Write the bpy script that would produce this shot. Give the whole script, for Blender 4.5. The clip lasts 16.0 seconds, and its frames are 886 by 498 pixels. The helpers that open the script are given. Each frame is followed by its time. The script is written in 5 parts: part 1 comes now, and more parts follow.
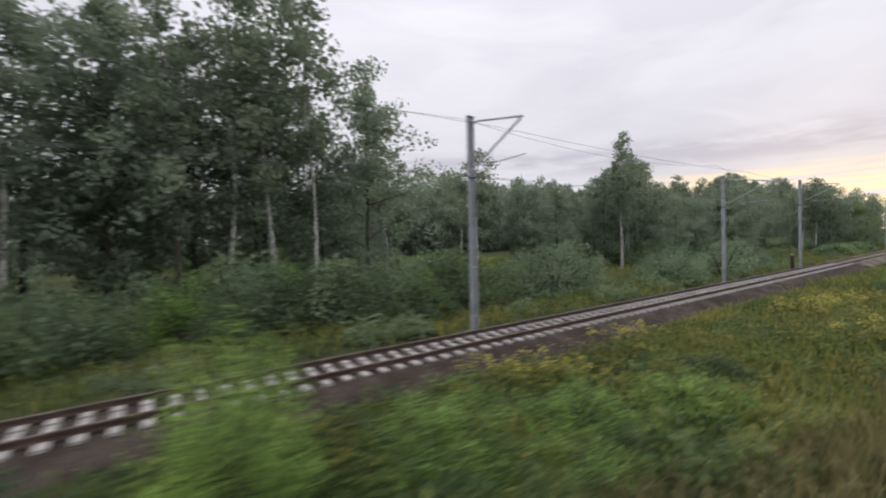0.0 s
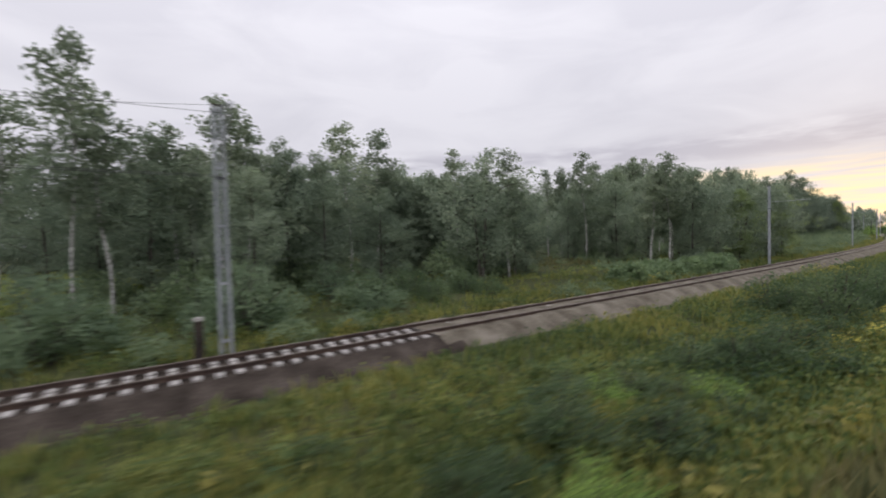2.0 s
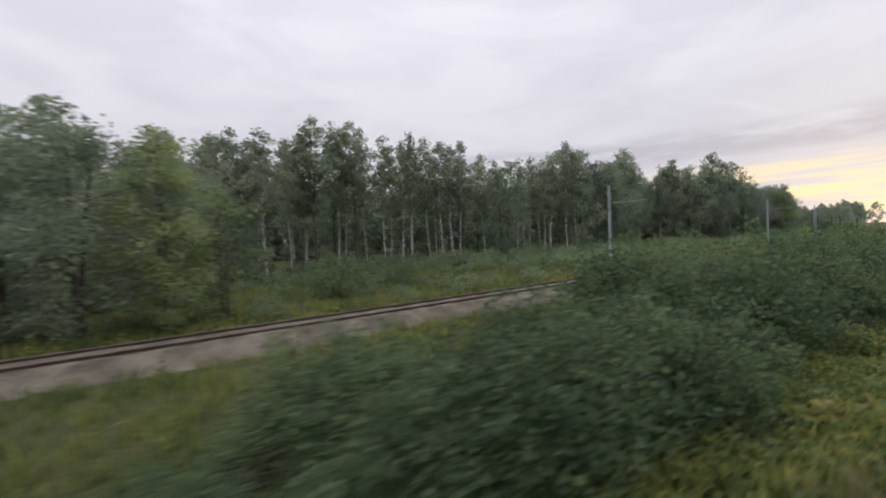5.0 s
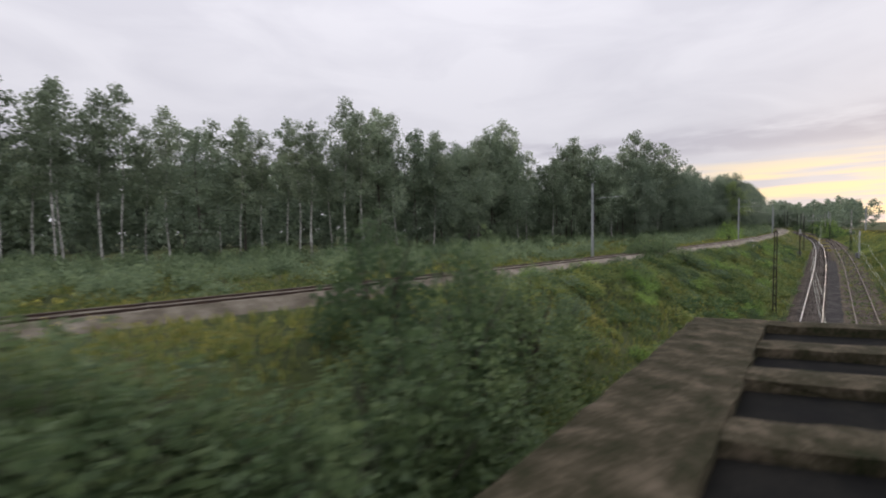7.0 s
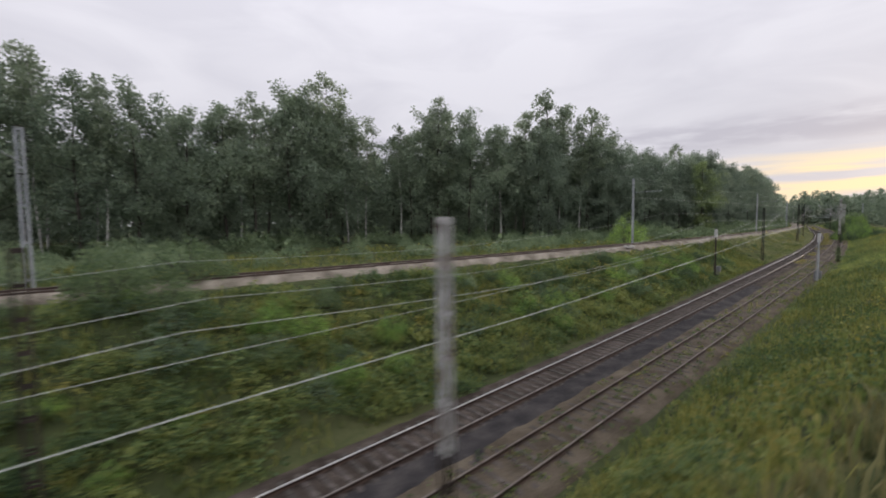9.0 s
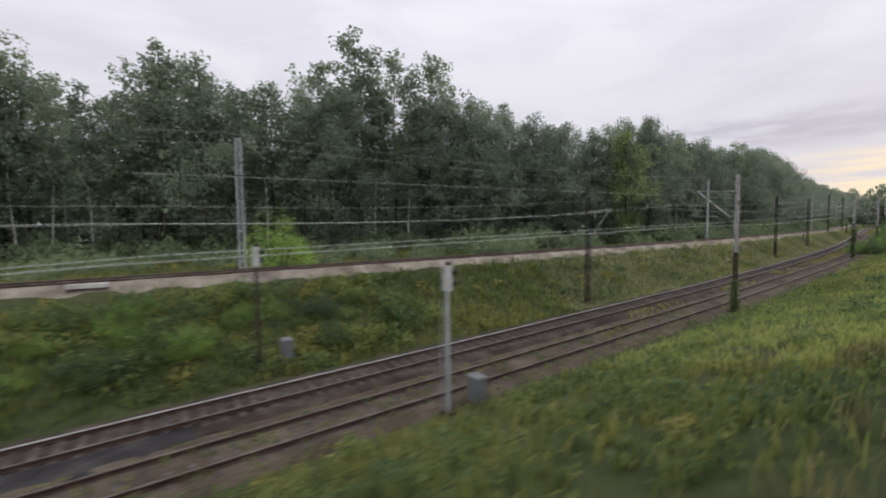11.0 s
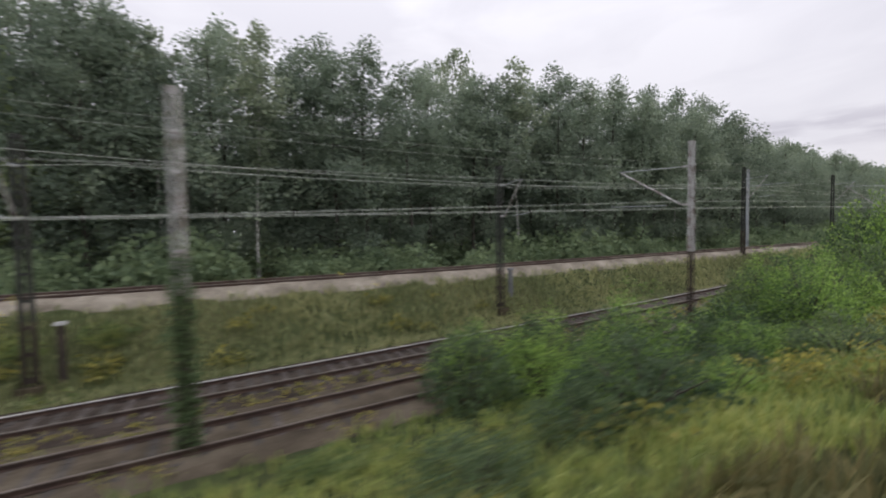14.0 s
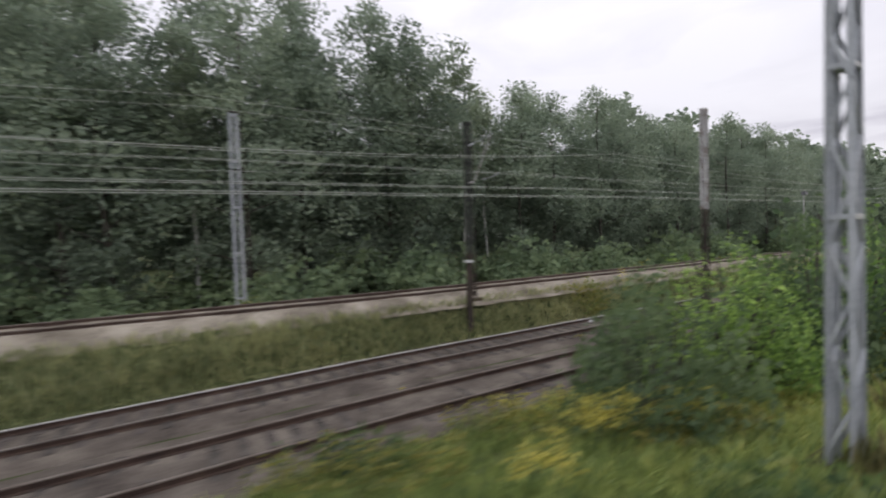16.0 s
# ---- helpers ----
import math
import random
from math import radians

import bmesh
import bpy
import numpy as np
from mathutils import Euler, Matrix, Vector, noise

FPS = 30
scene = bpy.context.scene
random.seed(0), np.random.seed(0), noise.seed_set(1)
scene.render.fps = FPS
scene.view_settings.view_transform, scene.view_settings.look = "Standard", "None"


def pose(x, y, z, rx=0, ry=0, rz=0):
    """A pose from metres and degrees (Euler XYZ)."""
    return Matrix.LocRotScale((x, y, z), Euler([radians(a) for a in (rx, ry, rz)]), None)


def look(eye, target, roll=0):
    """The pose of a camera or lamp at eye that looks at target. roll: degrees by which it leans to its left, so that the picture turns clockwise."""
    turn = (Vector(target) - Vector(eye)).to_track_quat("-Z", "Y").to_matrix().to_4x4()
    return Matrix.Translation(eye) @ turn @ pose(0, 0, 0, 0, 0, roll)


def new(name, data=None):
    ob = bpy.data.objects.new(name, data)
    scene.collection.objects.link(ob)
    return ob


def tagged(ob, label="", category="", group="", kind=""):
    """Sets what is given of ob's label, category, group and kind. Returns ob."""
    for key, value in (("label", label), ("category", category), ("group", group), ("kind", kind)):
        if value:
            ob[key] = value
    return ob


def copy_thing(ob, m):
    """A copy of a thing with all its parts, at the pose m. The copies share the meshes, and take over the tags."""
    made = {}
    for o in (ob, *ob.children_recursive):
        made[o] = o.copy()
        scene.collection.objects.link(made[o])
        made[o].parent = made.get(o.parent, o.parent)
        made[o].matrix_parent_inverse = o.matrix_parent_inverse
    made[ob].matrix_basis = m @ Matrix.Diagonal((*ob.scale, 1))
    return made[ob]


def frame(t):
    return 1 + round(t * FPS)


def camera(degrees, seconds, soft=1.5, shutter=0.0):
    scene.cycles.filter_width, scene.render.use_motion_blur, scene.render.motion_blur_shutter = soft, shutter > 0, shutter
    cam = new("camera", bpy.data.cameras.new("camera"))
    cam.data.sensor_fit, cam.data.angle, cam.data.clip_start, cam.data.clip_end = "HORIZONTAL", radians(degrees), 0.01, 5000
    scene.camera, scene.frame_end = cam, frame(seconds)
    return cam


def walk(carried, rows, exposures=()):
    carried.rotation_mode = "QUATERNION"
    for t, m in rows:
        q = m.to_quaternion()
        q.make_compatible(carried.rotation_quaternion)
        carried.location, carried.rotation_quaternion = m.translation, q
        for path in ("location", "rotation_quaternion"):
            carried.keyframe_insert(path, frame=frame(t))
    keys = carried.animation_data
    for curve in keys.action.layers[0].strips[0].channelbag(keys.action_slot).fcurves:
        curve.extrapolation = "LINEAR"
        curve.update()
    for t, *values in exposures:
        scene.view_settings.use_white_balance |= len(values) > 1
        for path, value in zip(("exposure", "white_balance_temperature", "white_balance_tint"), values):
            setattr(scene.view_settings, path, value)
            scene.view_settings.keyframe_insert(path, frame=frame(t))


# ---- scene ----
import itertools

# Camera: carried in a train on a low embankment, looking out to the left and ahead.
cam = camera(93.3, 16.0, soft=1.9, shutter=0.25)
PATH = [
    (0, 0.00, 0.00, 0.00, -32.08, -1.35, -1.45),
    (0.5, 14.00, -0.06, 0.06, -31.89, -1.38, -1.50),
    (1, 28.00, -0.08, 0.13, -31.68, -1.47, -1.56),
    (1.5, 42.01, -0.05, 0.18, -31.42, -1.55, -1.51),
    (2, 56.01, 0.01, 0.23, -31.25, -1.62, -1.44),
    (2.5, 70.01, 0.13, 0.27, -31.16, -1.69, -1.45),
    (3, 84.00, 0.27, 0.29, -30.98, -1.71, -1.59),
    (3.5, 98.00, 0.43, 0.31, -30.78, -1.59, -1.80),
    (4, 112.00, 0.61, 0.30, -30.56, -1.43, -2.06),
    (4.5, 126.00, 0.83, 0.28, -30.20, -1.42, -2.27),
    (5, 139.99, 1.10, 0.25, -30.06, -1.49, -2.20),
    (5.5, 153.98, 1.44, 0.19, -29.97, -1.68, -1.90),
    (6, 167.97, 1.88, 0.13, -29.78, -2.00, -1.55),
    (6.5, 181.95, 2.46, 0.06, -29.39, -2.37, -1.24),
    (7, 195.92, 3.22, -0.01, -28.78, -2.74, -1.00),
    (7.5, 209.87, 4.22, -0.06, -27.87, -3.07, -0.83),
    (8, 223.79, 5.53, -0.12, -26.54, -3.36, -0.72),
    (8.5, 237.67, 7.20, -0.16, -24.85, -3.58, -0.66),
    (9, 251.49, 9.28, -0.20, -22.99, -3.63, -0.59),
    (9.5, 265.24, 11.78, -0.25, -21.08, -3.60, -0.48),
    (10, 278.90, 14.72, -0.30, -19.15, -3.61, -0.45),
    (10.5, 292.45, 18.10, -0.34, -17.22, -3.60, -0.51),
    (11, 305.89, 21.90, -0.39, -15.27, -3.41, -0.64),
    (11.5, 319.20, 26.12, -0.43, -13.45, -3.16, -0.77),
    (12, 332.38, 30.75, -0.46, -11.77, -3.13, -0.80),
    (12.5, 345.42, 35.78, -0.47, -9.98, -3.16, -0.77),
    (13, 358.30, 41.18, -0.46, -8.19, -3.04, -0.73),
    (13.5, 371.02, 46.94, -0.44, -6.41, -2.80, -0.81),
    (14, 383.61, 53.01, -0.39, -4.78, -2.59, -0.97),
    (14.5, 396.07, 59.32, -0.33, -3.50, -2.39, -1.10),
    (15, 408.44, 65.83, -0.26, -2.52, -2.12, -1.26),
    (15.5, 420.74, 72.47, -0.19, -1.83, -1.81, -1.49),
    (16, 432.99, 79.22, -0.11, -1.31, -1.52, -1.78),
]
walk(cam, [(t, pose(x, y, z, 90 + pitch, 0, yaw) @ pose(0, 0, 0, 0, 0, roll)) for t, x, y, z, yaw, pitch, roll in PATH],
     exposures=[(0, 0.22), (2.5, 0.15), (5, 0.13), (8.5, 0.14), (11, 0.19), (13.5, 0.29), (15, 0.34), (16, 0.39)])

# ---- light: overcast dusk with a low glow ahead ----
GLOW_AZ = radians(13.0)          # direction of the sunset, from +x towards +y
GLOW_EL = radians(5.0)
world = bpy.data.worlds.new("dusk_sky")
scene.world = world
world.use_nodes = True


def sky_nodes(nt):
    nodes, links = nt.nodes, nt.links
    nodes.clear()

    def add(kind, **kw):
        n = nodes.new(kind)
        for k, v in kw.items():
            n.inputs[k].default_value = v
        return n

    out = nodes.new("ShaderNodeOutputWorld")
    coord = nodes.new("ShaderNodeTexCoord")
    sky = nodes.new("ShaderNodeTexSky")
    sky.sky_type = 'NISHITA'
    sky.sun_disc = False
    sky.sun_elevation = GLOW_EL
    sky.sun_rotation = radians(90) - GLOW_AZ
    sky_bg = add("ShaderNodeBackground", Strength=0.06)
    links.new(sky.outputs[0], sky_bg.inputs[0])
    # height over the horizon
    sep = nodes.new("ShaderNodeSeparateXYZ")
    links.new(coord.outputs["Generated"], sep.inputs[0])
    # clouds flattened towards the horizon
    flat = nodes.new("ShaderNodeMapping")
    flat.inputs["Scale"].default_value = (1.6, 1.6, 5.5)
    links.new(coord.outputs["Generated"], flat.inputs[0])
    n1 = add("ShaderNodeTexNoise", Scale=1.9, Detail=5.0, Roughness=0.5, Distortion=0.5)
    links.new(flat.outputs[0], n1.inputs["Vector"])
    cloud = nodes.new("ShaderNodeValToRGB")
    e = cloud.color_ramp.elements
    e[0].position, e[0].color = 0.36, (0.612, 0.602, 0.668, 1)
    e[1].position, e[1].color = 0.58, (0.692, 0.680, 0.742, 1)
    links.new(n1.outputs["Fac"], cloud.inputs[0])
    # warm gap under the clouds, near the sunset
    toward = nodes.new("ShaderNodeVectorMath")
    toward.operation = 'DOT_PRODUCT'
    toward.inputs[1].default_value = (math.cos(GLOW_AZ), math.sin(GLOW_AZ), 0.07)
    links.new(coord.outputs["Generated"], toward.inputs[0])
    near = add("ShaderNodeMapRange")
    near.interpolation_type = 'SMOOTHSTEP'
    for k, v in zip(("From Min", "From Max", "To Min", "To Max"), (0.90, 0.995, 0.0, 1.0)):
        near.inputs[k].default_value = v
    links.new(toward.outputs["Value"], near.inputs[0])
    low = add("ShaderNodeMapRange")
    low.interpolation_type = 'SMOOTHSTEP'
    for k, v in zip(("From Min", "From Max", "To Min", "To Max"), (0.145, 0.085, 0.0, 1.0)):
        low.inputs[k].default_value = v
    links.new(sep.outputs["Z"], low.inputs[0])
    streak = nodes.new("ShaderNodeMapping")
    streak.inputs["Scale"].default_value = (1.6, 1.6, 26.0)
    links.new(coord.outputs["Generated"], streak.inputs[0])
    n2 = add("ShaderNodeTexNoise", Scale=2.6, Detail=4.0, Roughness=0.5)
    links.new(streak.outputs[0], n2.inputs["Vector"])
    gap = add("ShaderNodeMapRange")
    for k, v in zip(("From Min", "From Max", "To Min", "To Max"), (0.40, 0.58, 0.0, 1.0)):
        gap.inputs[k].default_value = v
    links.new(n2.outputs["Fac"], gap.inputs[0])
    m1 = nodes.new("ShaderNodeMath")
    m1.operation = 'MULTIPLY'
    links.new(near.outputs[0], m1.inputs[0])
    links.new(low.outputs[0], m1.inputs[1])
    m2 = nodes.new("ShaderNodeMath")
    m2.operation = 'MULTIPLY'
    links.new(m1.outputs[0], m2.inputs[0])
    links.new(gap.outputs[0], m2.inputs[1])
    warm = nodes.new("ShaderNodeMix")
    warm.data_type = 'RGBA'
    links.new(m2.outputs[0], warm.inputs[0])
    links.new(cloud.outputs[0], warm.inputs[6])
    warm.inputs[7].default_value = (1.02, 0.81, 0.52, 1)
    bank = nodes.new("ShaderNodeValToRGB")
    e = bank.color_ramp.elements
    e[0].position, e[0].color = 0.125, (0, 0, 0, 1)
    e[1].position, e[1].color = 0.150, (1, 1, 1, 1)
    for pos, v in ((0.178, 1.0), (0.205, 0.0)):
        k = e.new(pos)
        k.color = (v, v, v, 1)
    links.new(sep.outputs["Z"], bank.inputs[0])
    wide = nodes.new("ShaderNodeMapping")
    wide.inputs["Scale"].default_value = (2.4, 2.4, 14.0)
    links.new(coord.outputs["Generated"], wide.inputs[0])
    n3 = add("ShaderNodeTexNoise", Scale=2.2, Detail=4.0, Roughness=0.55)
    links.new(wide.outputs[0], n3.inputs["Vector"])
    broken = add("ShaderNodeMapRange")
    for k, v in zip(("From Min", "From Max", "To Min", "To Max"), (0.40, 0.56, 0.0, 0.75)):
        broken.inputs[k].default_value = v
    links.new(n3.outputs["Fac"], broken.inputs[0])
    m3 = nodes.new("ShaderNodeMath")
    m3.operation = 'MULTIPLY'
    links.new(bank.outputs[0], m3.inputs[0])
    links.new(broken.outputs[0], m3.inputs[1])
    dull = nodes.new("ShaderNodeMix")
    dull.data_type = 'RGBA'
    links.new(m3.outputs[0], dull.inputs[0])
    links.new(warm.outputs[2], dull.inputs[6])
    dull.inputs[7].default_value = (0.47, 0.455, 0.53, 1)
    # an overcast sky grows brighter towards the zenith
    rise = add("ShaderNodeMapRange")
    for k, v in zip(("From Min", "From Max", "To Min", "To Max"), (0.0, 1.0, 1.0, 2.0)):
        rise.inputs[k].default_value = v
    lift = nodes.new("ShaderNodeMath")
    lift.operation = 'POWER'
    lift.inputs[1].default_value = 1.8
    lift.use_clamp = True
    links.new(sep.outputs["Z"], lift.inputs[0])
    links.new(lift.outputs[0], rise.inputs[0])
    cloud_bg = add("ShaderNodeBackground", Strength=1.0)
    links.new(dull.outputs[2], cloud_bg.inputs[0])
    links.new(rise.outputs[0], cloud_bg.inputs[1])
    mix = nodes.new("ShaderNodeMixShader")
    mix.inputs[0].default_value = 0.93           # almost closed cloud cover
    links.new(sky_bg.outputs[0], mix.inputs[1])
    links.new(cloud_bg.outputs[0], mix.inputs[2])
    links.new(mix.outputs[0], out.inputs[0])


sky_nodes(world.node_tree)
sun = new("sun", bpy.data.lights.new("sun", 'SUN'))
sun.data.energy = 0.5
sun.data.angle = radians(14)
sun.data.color = (1.0, 0.86, 0.68)
sun.matrix_world = look((600 * math.cos(GLOW_AZ), 600 * math.sin(GLOW_AZ), 600 * math.tan(GLOW_EL)), (0, 0, 0))


# ---- materials ----
def material(name, shades, rough=0.85, scale=3.0, fine=40.0, bump=0.3, metal=0.0, vary=0.0, island=0.0, translucent=0.0, leafy=False, dist=0.03):
    """shades: colours from low to high noise. vary: brightness change from thing to thing; island: from piece to piece."""
    m = bpy.data.materials.new(name)
    m.use_nodes = True
    nt = m.node_tree
    nodes, links = nt.nodes, nt.links
    p = nodes["Principled BSDF"]
    p.inputs["Roughness"].default_value = rough
    p.inputs["Metallic"].default_value = metal
    if rough >= 0.9:             # loose or porous surfaces hardly shine
        p.inputs["Specular IOR Level"].default_value = 0.12
    coord = nodes.new("ShaderNodeTexCoord")
    n1 = nodes.new("ShaderNodeTexNoise")
    n1.inputs["Scale"].default_value, n1.inputs["Detail"].default_value = scale, 5.0
    n2 = nodes.new("ShaderNodeTexNoise")
    n2.inputs["Scale"].default_value, n2.inputs["Detail"].default_value = fine, 3.0
    for n in (n1, n2):
        links.new(coord.outputs["Object"], n.inputs["Vector"])
    mixn = nodes.new("ShaderNodeMath")
    mixn.operation = 'MULTIPLY_ADD'
    mixn.inputs[1].default_value, mixn.inputs[2].default_value = 0.45, -0.22
    links.new(n2.outputs["Fac"], mixn.inputs[0])
    total = nodes.new("ShaderNodeMath")
    total.operation = 'ADD'
    links.new(n1.outputs["Fac"], total.inputs[0])
    links.new(mixn.outputs[0], total.inputs[1])
    last = total.outputs[0]
    if island:
        geo = nodes.new("ShaderNodeNewGeometry")
        k = nodes.new("ShaderNodeMath")
        k.operation = 'MULTIPLY_ADD'
        k.inputs[1].default_value = island
        links.new(geo.outputs["Random Per Island"], k.inputs[0])
        links.new(last, k.inputs[2])
        k2 = nodes.new("ShaderNodeMath")
        k2.operation = 'SUBTRACT'
        k2.inputs[1].default_value = island / 2
        links.new(k.outputs[0], k2.inputs[0])
        last = k2.outputs[0]
    ramp = nodes.new("ShaderNodeValToRGB")
    el = ramp.color_ramp.elements
    while len(el) < len(shades):
        el.new(0.5)
    if leafy:                    # window glass's grey veil put into the leaf colours, the trees' most
        dull = 0.20 if leafy == "dusty" else 0.08
        shades = [tuple((1 - dull) * v + dull * (0.4 * c[0] + 0.6 * c[1]) for v in c) for c in shades]
    for i, c in enumerate(shades):
        el[i].position = 0.28 + 0.44 * i / max(1, len(shades) - 1)
        el[i].color = (*c, 1)
    links.new(last, ramp.inputs[0])
    colour = ramp.outputs[0]
    if vary:
        info = nodes.new("ShaderNodeObjectInfo")
        hsv = nodes.new("ShaderNodeHueSaturation")
        r = nodes.new("ShaderNodeMapRange")
        r.inputs["To Min"].default_value, r.inputs["To Max"].default_value = 1 - vary, 1 + vary
        links.new(info.outputs["Random"], r.inputs[0])
        links.new(r.outputs[0], hsv.inputs["Value"])
        r2 = nodes.new("ShaderNodeMapRange")
        r2.inputs["To Min"].default_value, r2.inputs["To Max"].default_value = 0.5 + vary * 0.06, 0.5 - vary * 0.06
        links.new(info.outputs["Random"], r2.inputs[0])
        links.new(r2.outputs[0], hsv.inputs["Hue"])
        links.new(colour, hsv.inputs["Color"])
        colour = hsv.outputs[0]
    links.new(colour, p.inputs["Base Color"])
    if bump:
        b = nodes.new("ShaderNodeBump")
        b.inputs["Strength"].default_value, b.inputs["Distance"].default_value = bump, dist
        links.new(total.outputs[0], b.inputs["Height"])
        links.new(b.outputs[0], p.inputs["Normal"])
    if leafy:
        p.inputs["Specular IOR Level"].default_value = 0.06 if leafy == "dusty" else 0.2
        if leafy == "dusty":
            p.inputs["Roughness"].default_value = 0.9
        # a leaf lets through about as much light as it throws back
        tr = nodes.new("ShaderNodeBsdfTranslucent")
        links.new(colour, tr.inputs[0])
        mx = nodes.new("ShaderNodeAddShader")
        links.new(p.outputs[0], mx.inputs[0])
        links.new(tr.outputs[0], mx.inputs[1])
        links.new(mx.outputs[0], nodes["Material Output"].inputs[0])
    return m


LEAF_DARK = material("leaf_dark", [(0.095, 0.128, 0.087), (0.126, 0.165, 0.106), (0.158, 0.198, 0.117)], 0.7, 0.22, 6, 0, island=0.2, vary=0.24, leafy="dusty")
# paler copy of leaf_dark: haze over the far woods put into the colour
LEAF_HAZED = material("leaf_hazed_wood", [(0.112, 0.150, 0.104), (0.148, 0.190, 0.126), (0.184, 0.226, 0.138)], 0.7, 0.22, 6, 0, island=0.2, leafy="dusty")
LEAF_OAK = material("leaf_oak", [(0.097, 0.131, 0.095), (0.130, 0.168, 0.116), (0.161, 0.200, 0.127)], 0.7, 0.22, 6, 0, island=0.2, vary=0.24, leafy="dusty")
LEAF_BIRCH = material("leaf_birch", [(0.104, 0.134, 0.088), (0.136, 0.170, 0.106), (0.168, 0.202, 0.118)], 0.7, 0.25, 6, 0, island=0.22, vary=0.2, leafy="dusty")
LEAF_BUSH = material("leaf_bush", [(0.040, 0.065, 0.032), (0.062, 0.095, 0.040), (0.083, 0.118, 0.047)], 0.65, 0.45, 9, 0, island=0.3, vary=0.28, leafy=True)
LEAF_UNDER = material("leaf_undergrowth", [(0.078, 0.116, 0.061), (0.116, 0.163, 0.078), (0.151, 0.198, 0.090)], 0.8, 0.3, 6, 0, island=0.3, leafy="dusty")
LEAF_KNOT = material("leaf_knotweed", [(0.072, 0.111, 0.051), (0.106, 0.153, 0.068), (0.140, 0.191, 0.089)], 0.55, 0.5, 9, 0, island=0.35, vary=0.1, leafy=True)
LEAF_FRESH = material("leaf_fresh", [(0.059, 0.107, 0.024), (0.115, 0.190, 0.037), (0.201, 0.300, 0.059)], 0.6, 0.7, 5, 0, island=0.55, vary=0.1, leafy=True)
LEAF_HERB = material("leaf_herb", [(0.028, 0.052, 0.024), (0.055, 0.091, 0.028), (0.101, 0.130, 0.029), (0.158, 0.144, 0.032)], 0.7, 0.16, 1.1, 0, island=0.3, leafy=True)
GRASS_PALE = material("pale_grass_blades", [(0.087, 0.104, 0.046), (0.157, 0.172, 0.076), (0.234, 0.230, 0.106)], 0.8, 0.16, 3, 0, island=0.4, leafy=True)
LEAF_SCRUB = material("leaf_scrub", [(0.038, 0.070, 0.032), (0.081, 0.121, 0.038), (0.171, 0.184, 0.043)], 0.7, 0.22, 1.5, 0, island=0.3, leafy=True)
LEAF_WILLOW = material("leaf_willow", [(0.074, 0.113, 0.063), (0.105, 0.154, 0.079), (0.136, 0.188, 0.094)], 0.7, 0.4, 6, 0, island=0.25, vary=0.25, leafy="dusty")
LEAF_YELLOW = material("leaf_yellow", [(0.08, 0.092, 0.026), (0.14, 0.138, 0.032), (0.21, 0.185, 0.036)], 0.65, 0.8, 9, 0, island=0.5, vary=0.2, leafy=True)
DRY_GRASS = material("dry_grass", [(0.056, 0.065, 0.025), (0.095, 0.092, 0.033), (0.141, 0.120, 0.046)], 0.8, 0.15, 2, 0, island=0.4, leafy=True)
LEAF_LIME = material("leaf_lime", [(0.096, 0.131, 0.057), (0.135, 0.176, 0.072), (0.173, 0.214, 0.084)], 0.7, 0.22, 6, 0, island=0.2, vary=0.08, leafy=True)
GRASS = material("grass_blades", [(0.045, 0.068, 0.018), (0.093, 0.115, 0.026), (0.175, 0.168, 0.036)], 0.75, 0.16, 3, 0, island=0.4, leafy=True)
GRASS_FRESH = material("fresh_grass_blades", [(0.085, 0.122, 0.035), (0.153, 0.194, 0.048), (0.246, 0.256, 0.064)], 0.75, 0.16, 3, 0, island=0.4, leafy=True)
FLOWER = material("goldenrod_flowers", [(0.200, 0.188, 0.037), (0.300, 0.269, 0.045), (0.400, 0.350, 0.062)], 0.7, 0.5, 9, 0, island=0.4, leafy=True)
BARK = material("dark_bark", [(0.045, 0.040, 0.034), (0.095, 0.085, 0.072), (0.15, 0.14, 0.12)], 0.9, 2.5, 18, 0.6)
BIRCH_BARK = material("birch_bark", [(0.05, 0.045, 0.04), (0.42, 0.41, 0.38), (0.60, 0.59, 0.55)], 0.8, 3.5, 14, 0.3)
SOIL = material("meadow_ground", [(0.036, 0.046, 0.020), (0.058, 0.071, 0.028), (0.090, 0.094, 0.042)], 0.95, 0.10, 1.9, 0.8, dist=0.25)
BALLAST_OLD = material("old_brown_ballast", [(0.030, 0.024, 0.019), (0.060, 0.048, 0.039), (0.104, 0.086, 0.072)], 0.95, 0.9, 11, 1.0, dist=0.08)
BALLAST_DIRT = material("beige_dirt_and_ballast", [(0.052, 0.042, 0.030), (0.096, 0.078, 0.056), (0.145, 0.122, 0.090)], 0.95, 0.7, 9, 1.0, dist=0.08)
# lighter version of the brown ballast, for the last stretch of the double line
BALLAST_PALER = material("paler_brown_ballast", [(0.060, 0.050, 0.043), (0.115, 0.098, 0.082), (0.186, 0.162, 0.134)], 0.95, 0.9, 11, 1.0, dist=0.08)
BALLAST_OILY = material("oil_stained_ballast", [(0.022, 0.021, 0.022), (0.042, 0.039, 0.039), (0.075, 0.068, 0.064)], 0.9, 0.9, 12, 1.0, dist=0.08)
BALLAST_NEW = material("pale_ballast", [(0.086, 0.073, 0.054), (0.160, 0.140, 0.108), (0.250, 0.224, 0.180)], 0.95, 0.8, 9, 1.0, dist=0.09)
BALLAST_BEIGE = material("pale_beige_ballast", [(0.128, 0.110, 0.085), (0.238, 0.210, 0.166), (0.366, 0.329, 0.268)], 0.95, 0.8, 9, 1.0, dist=0.09)
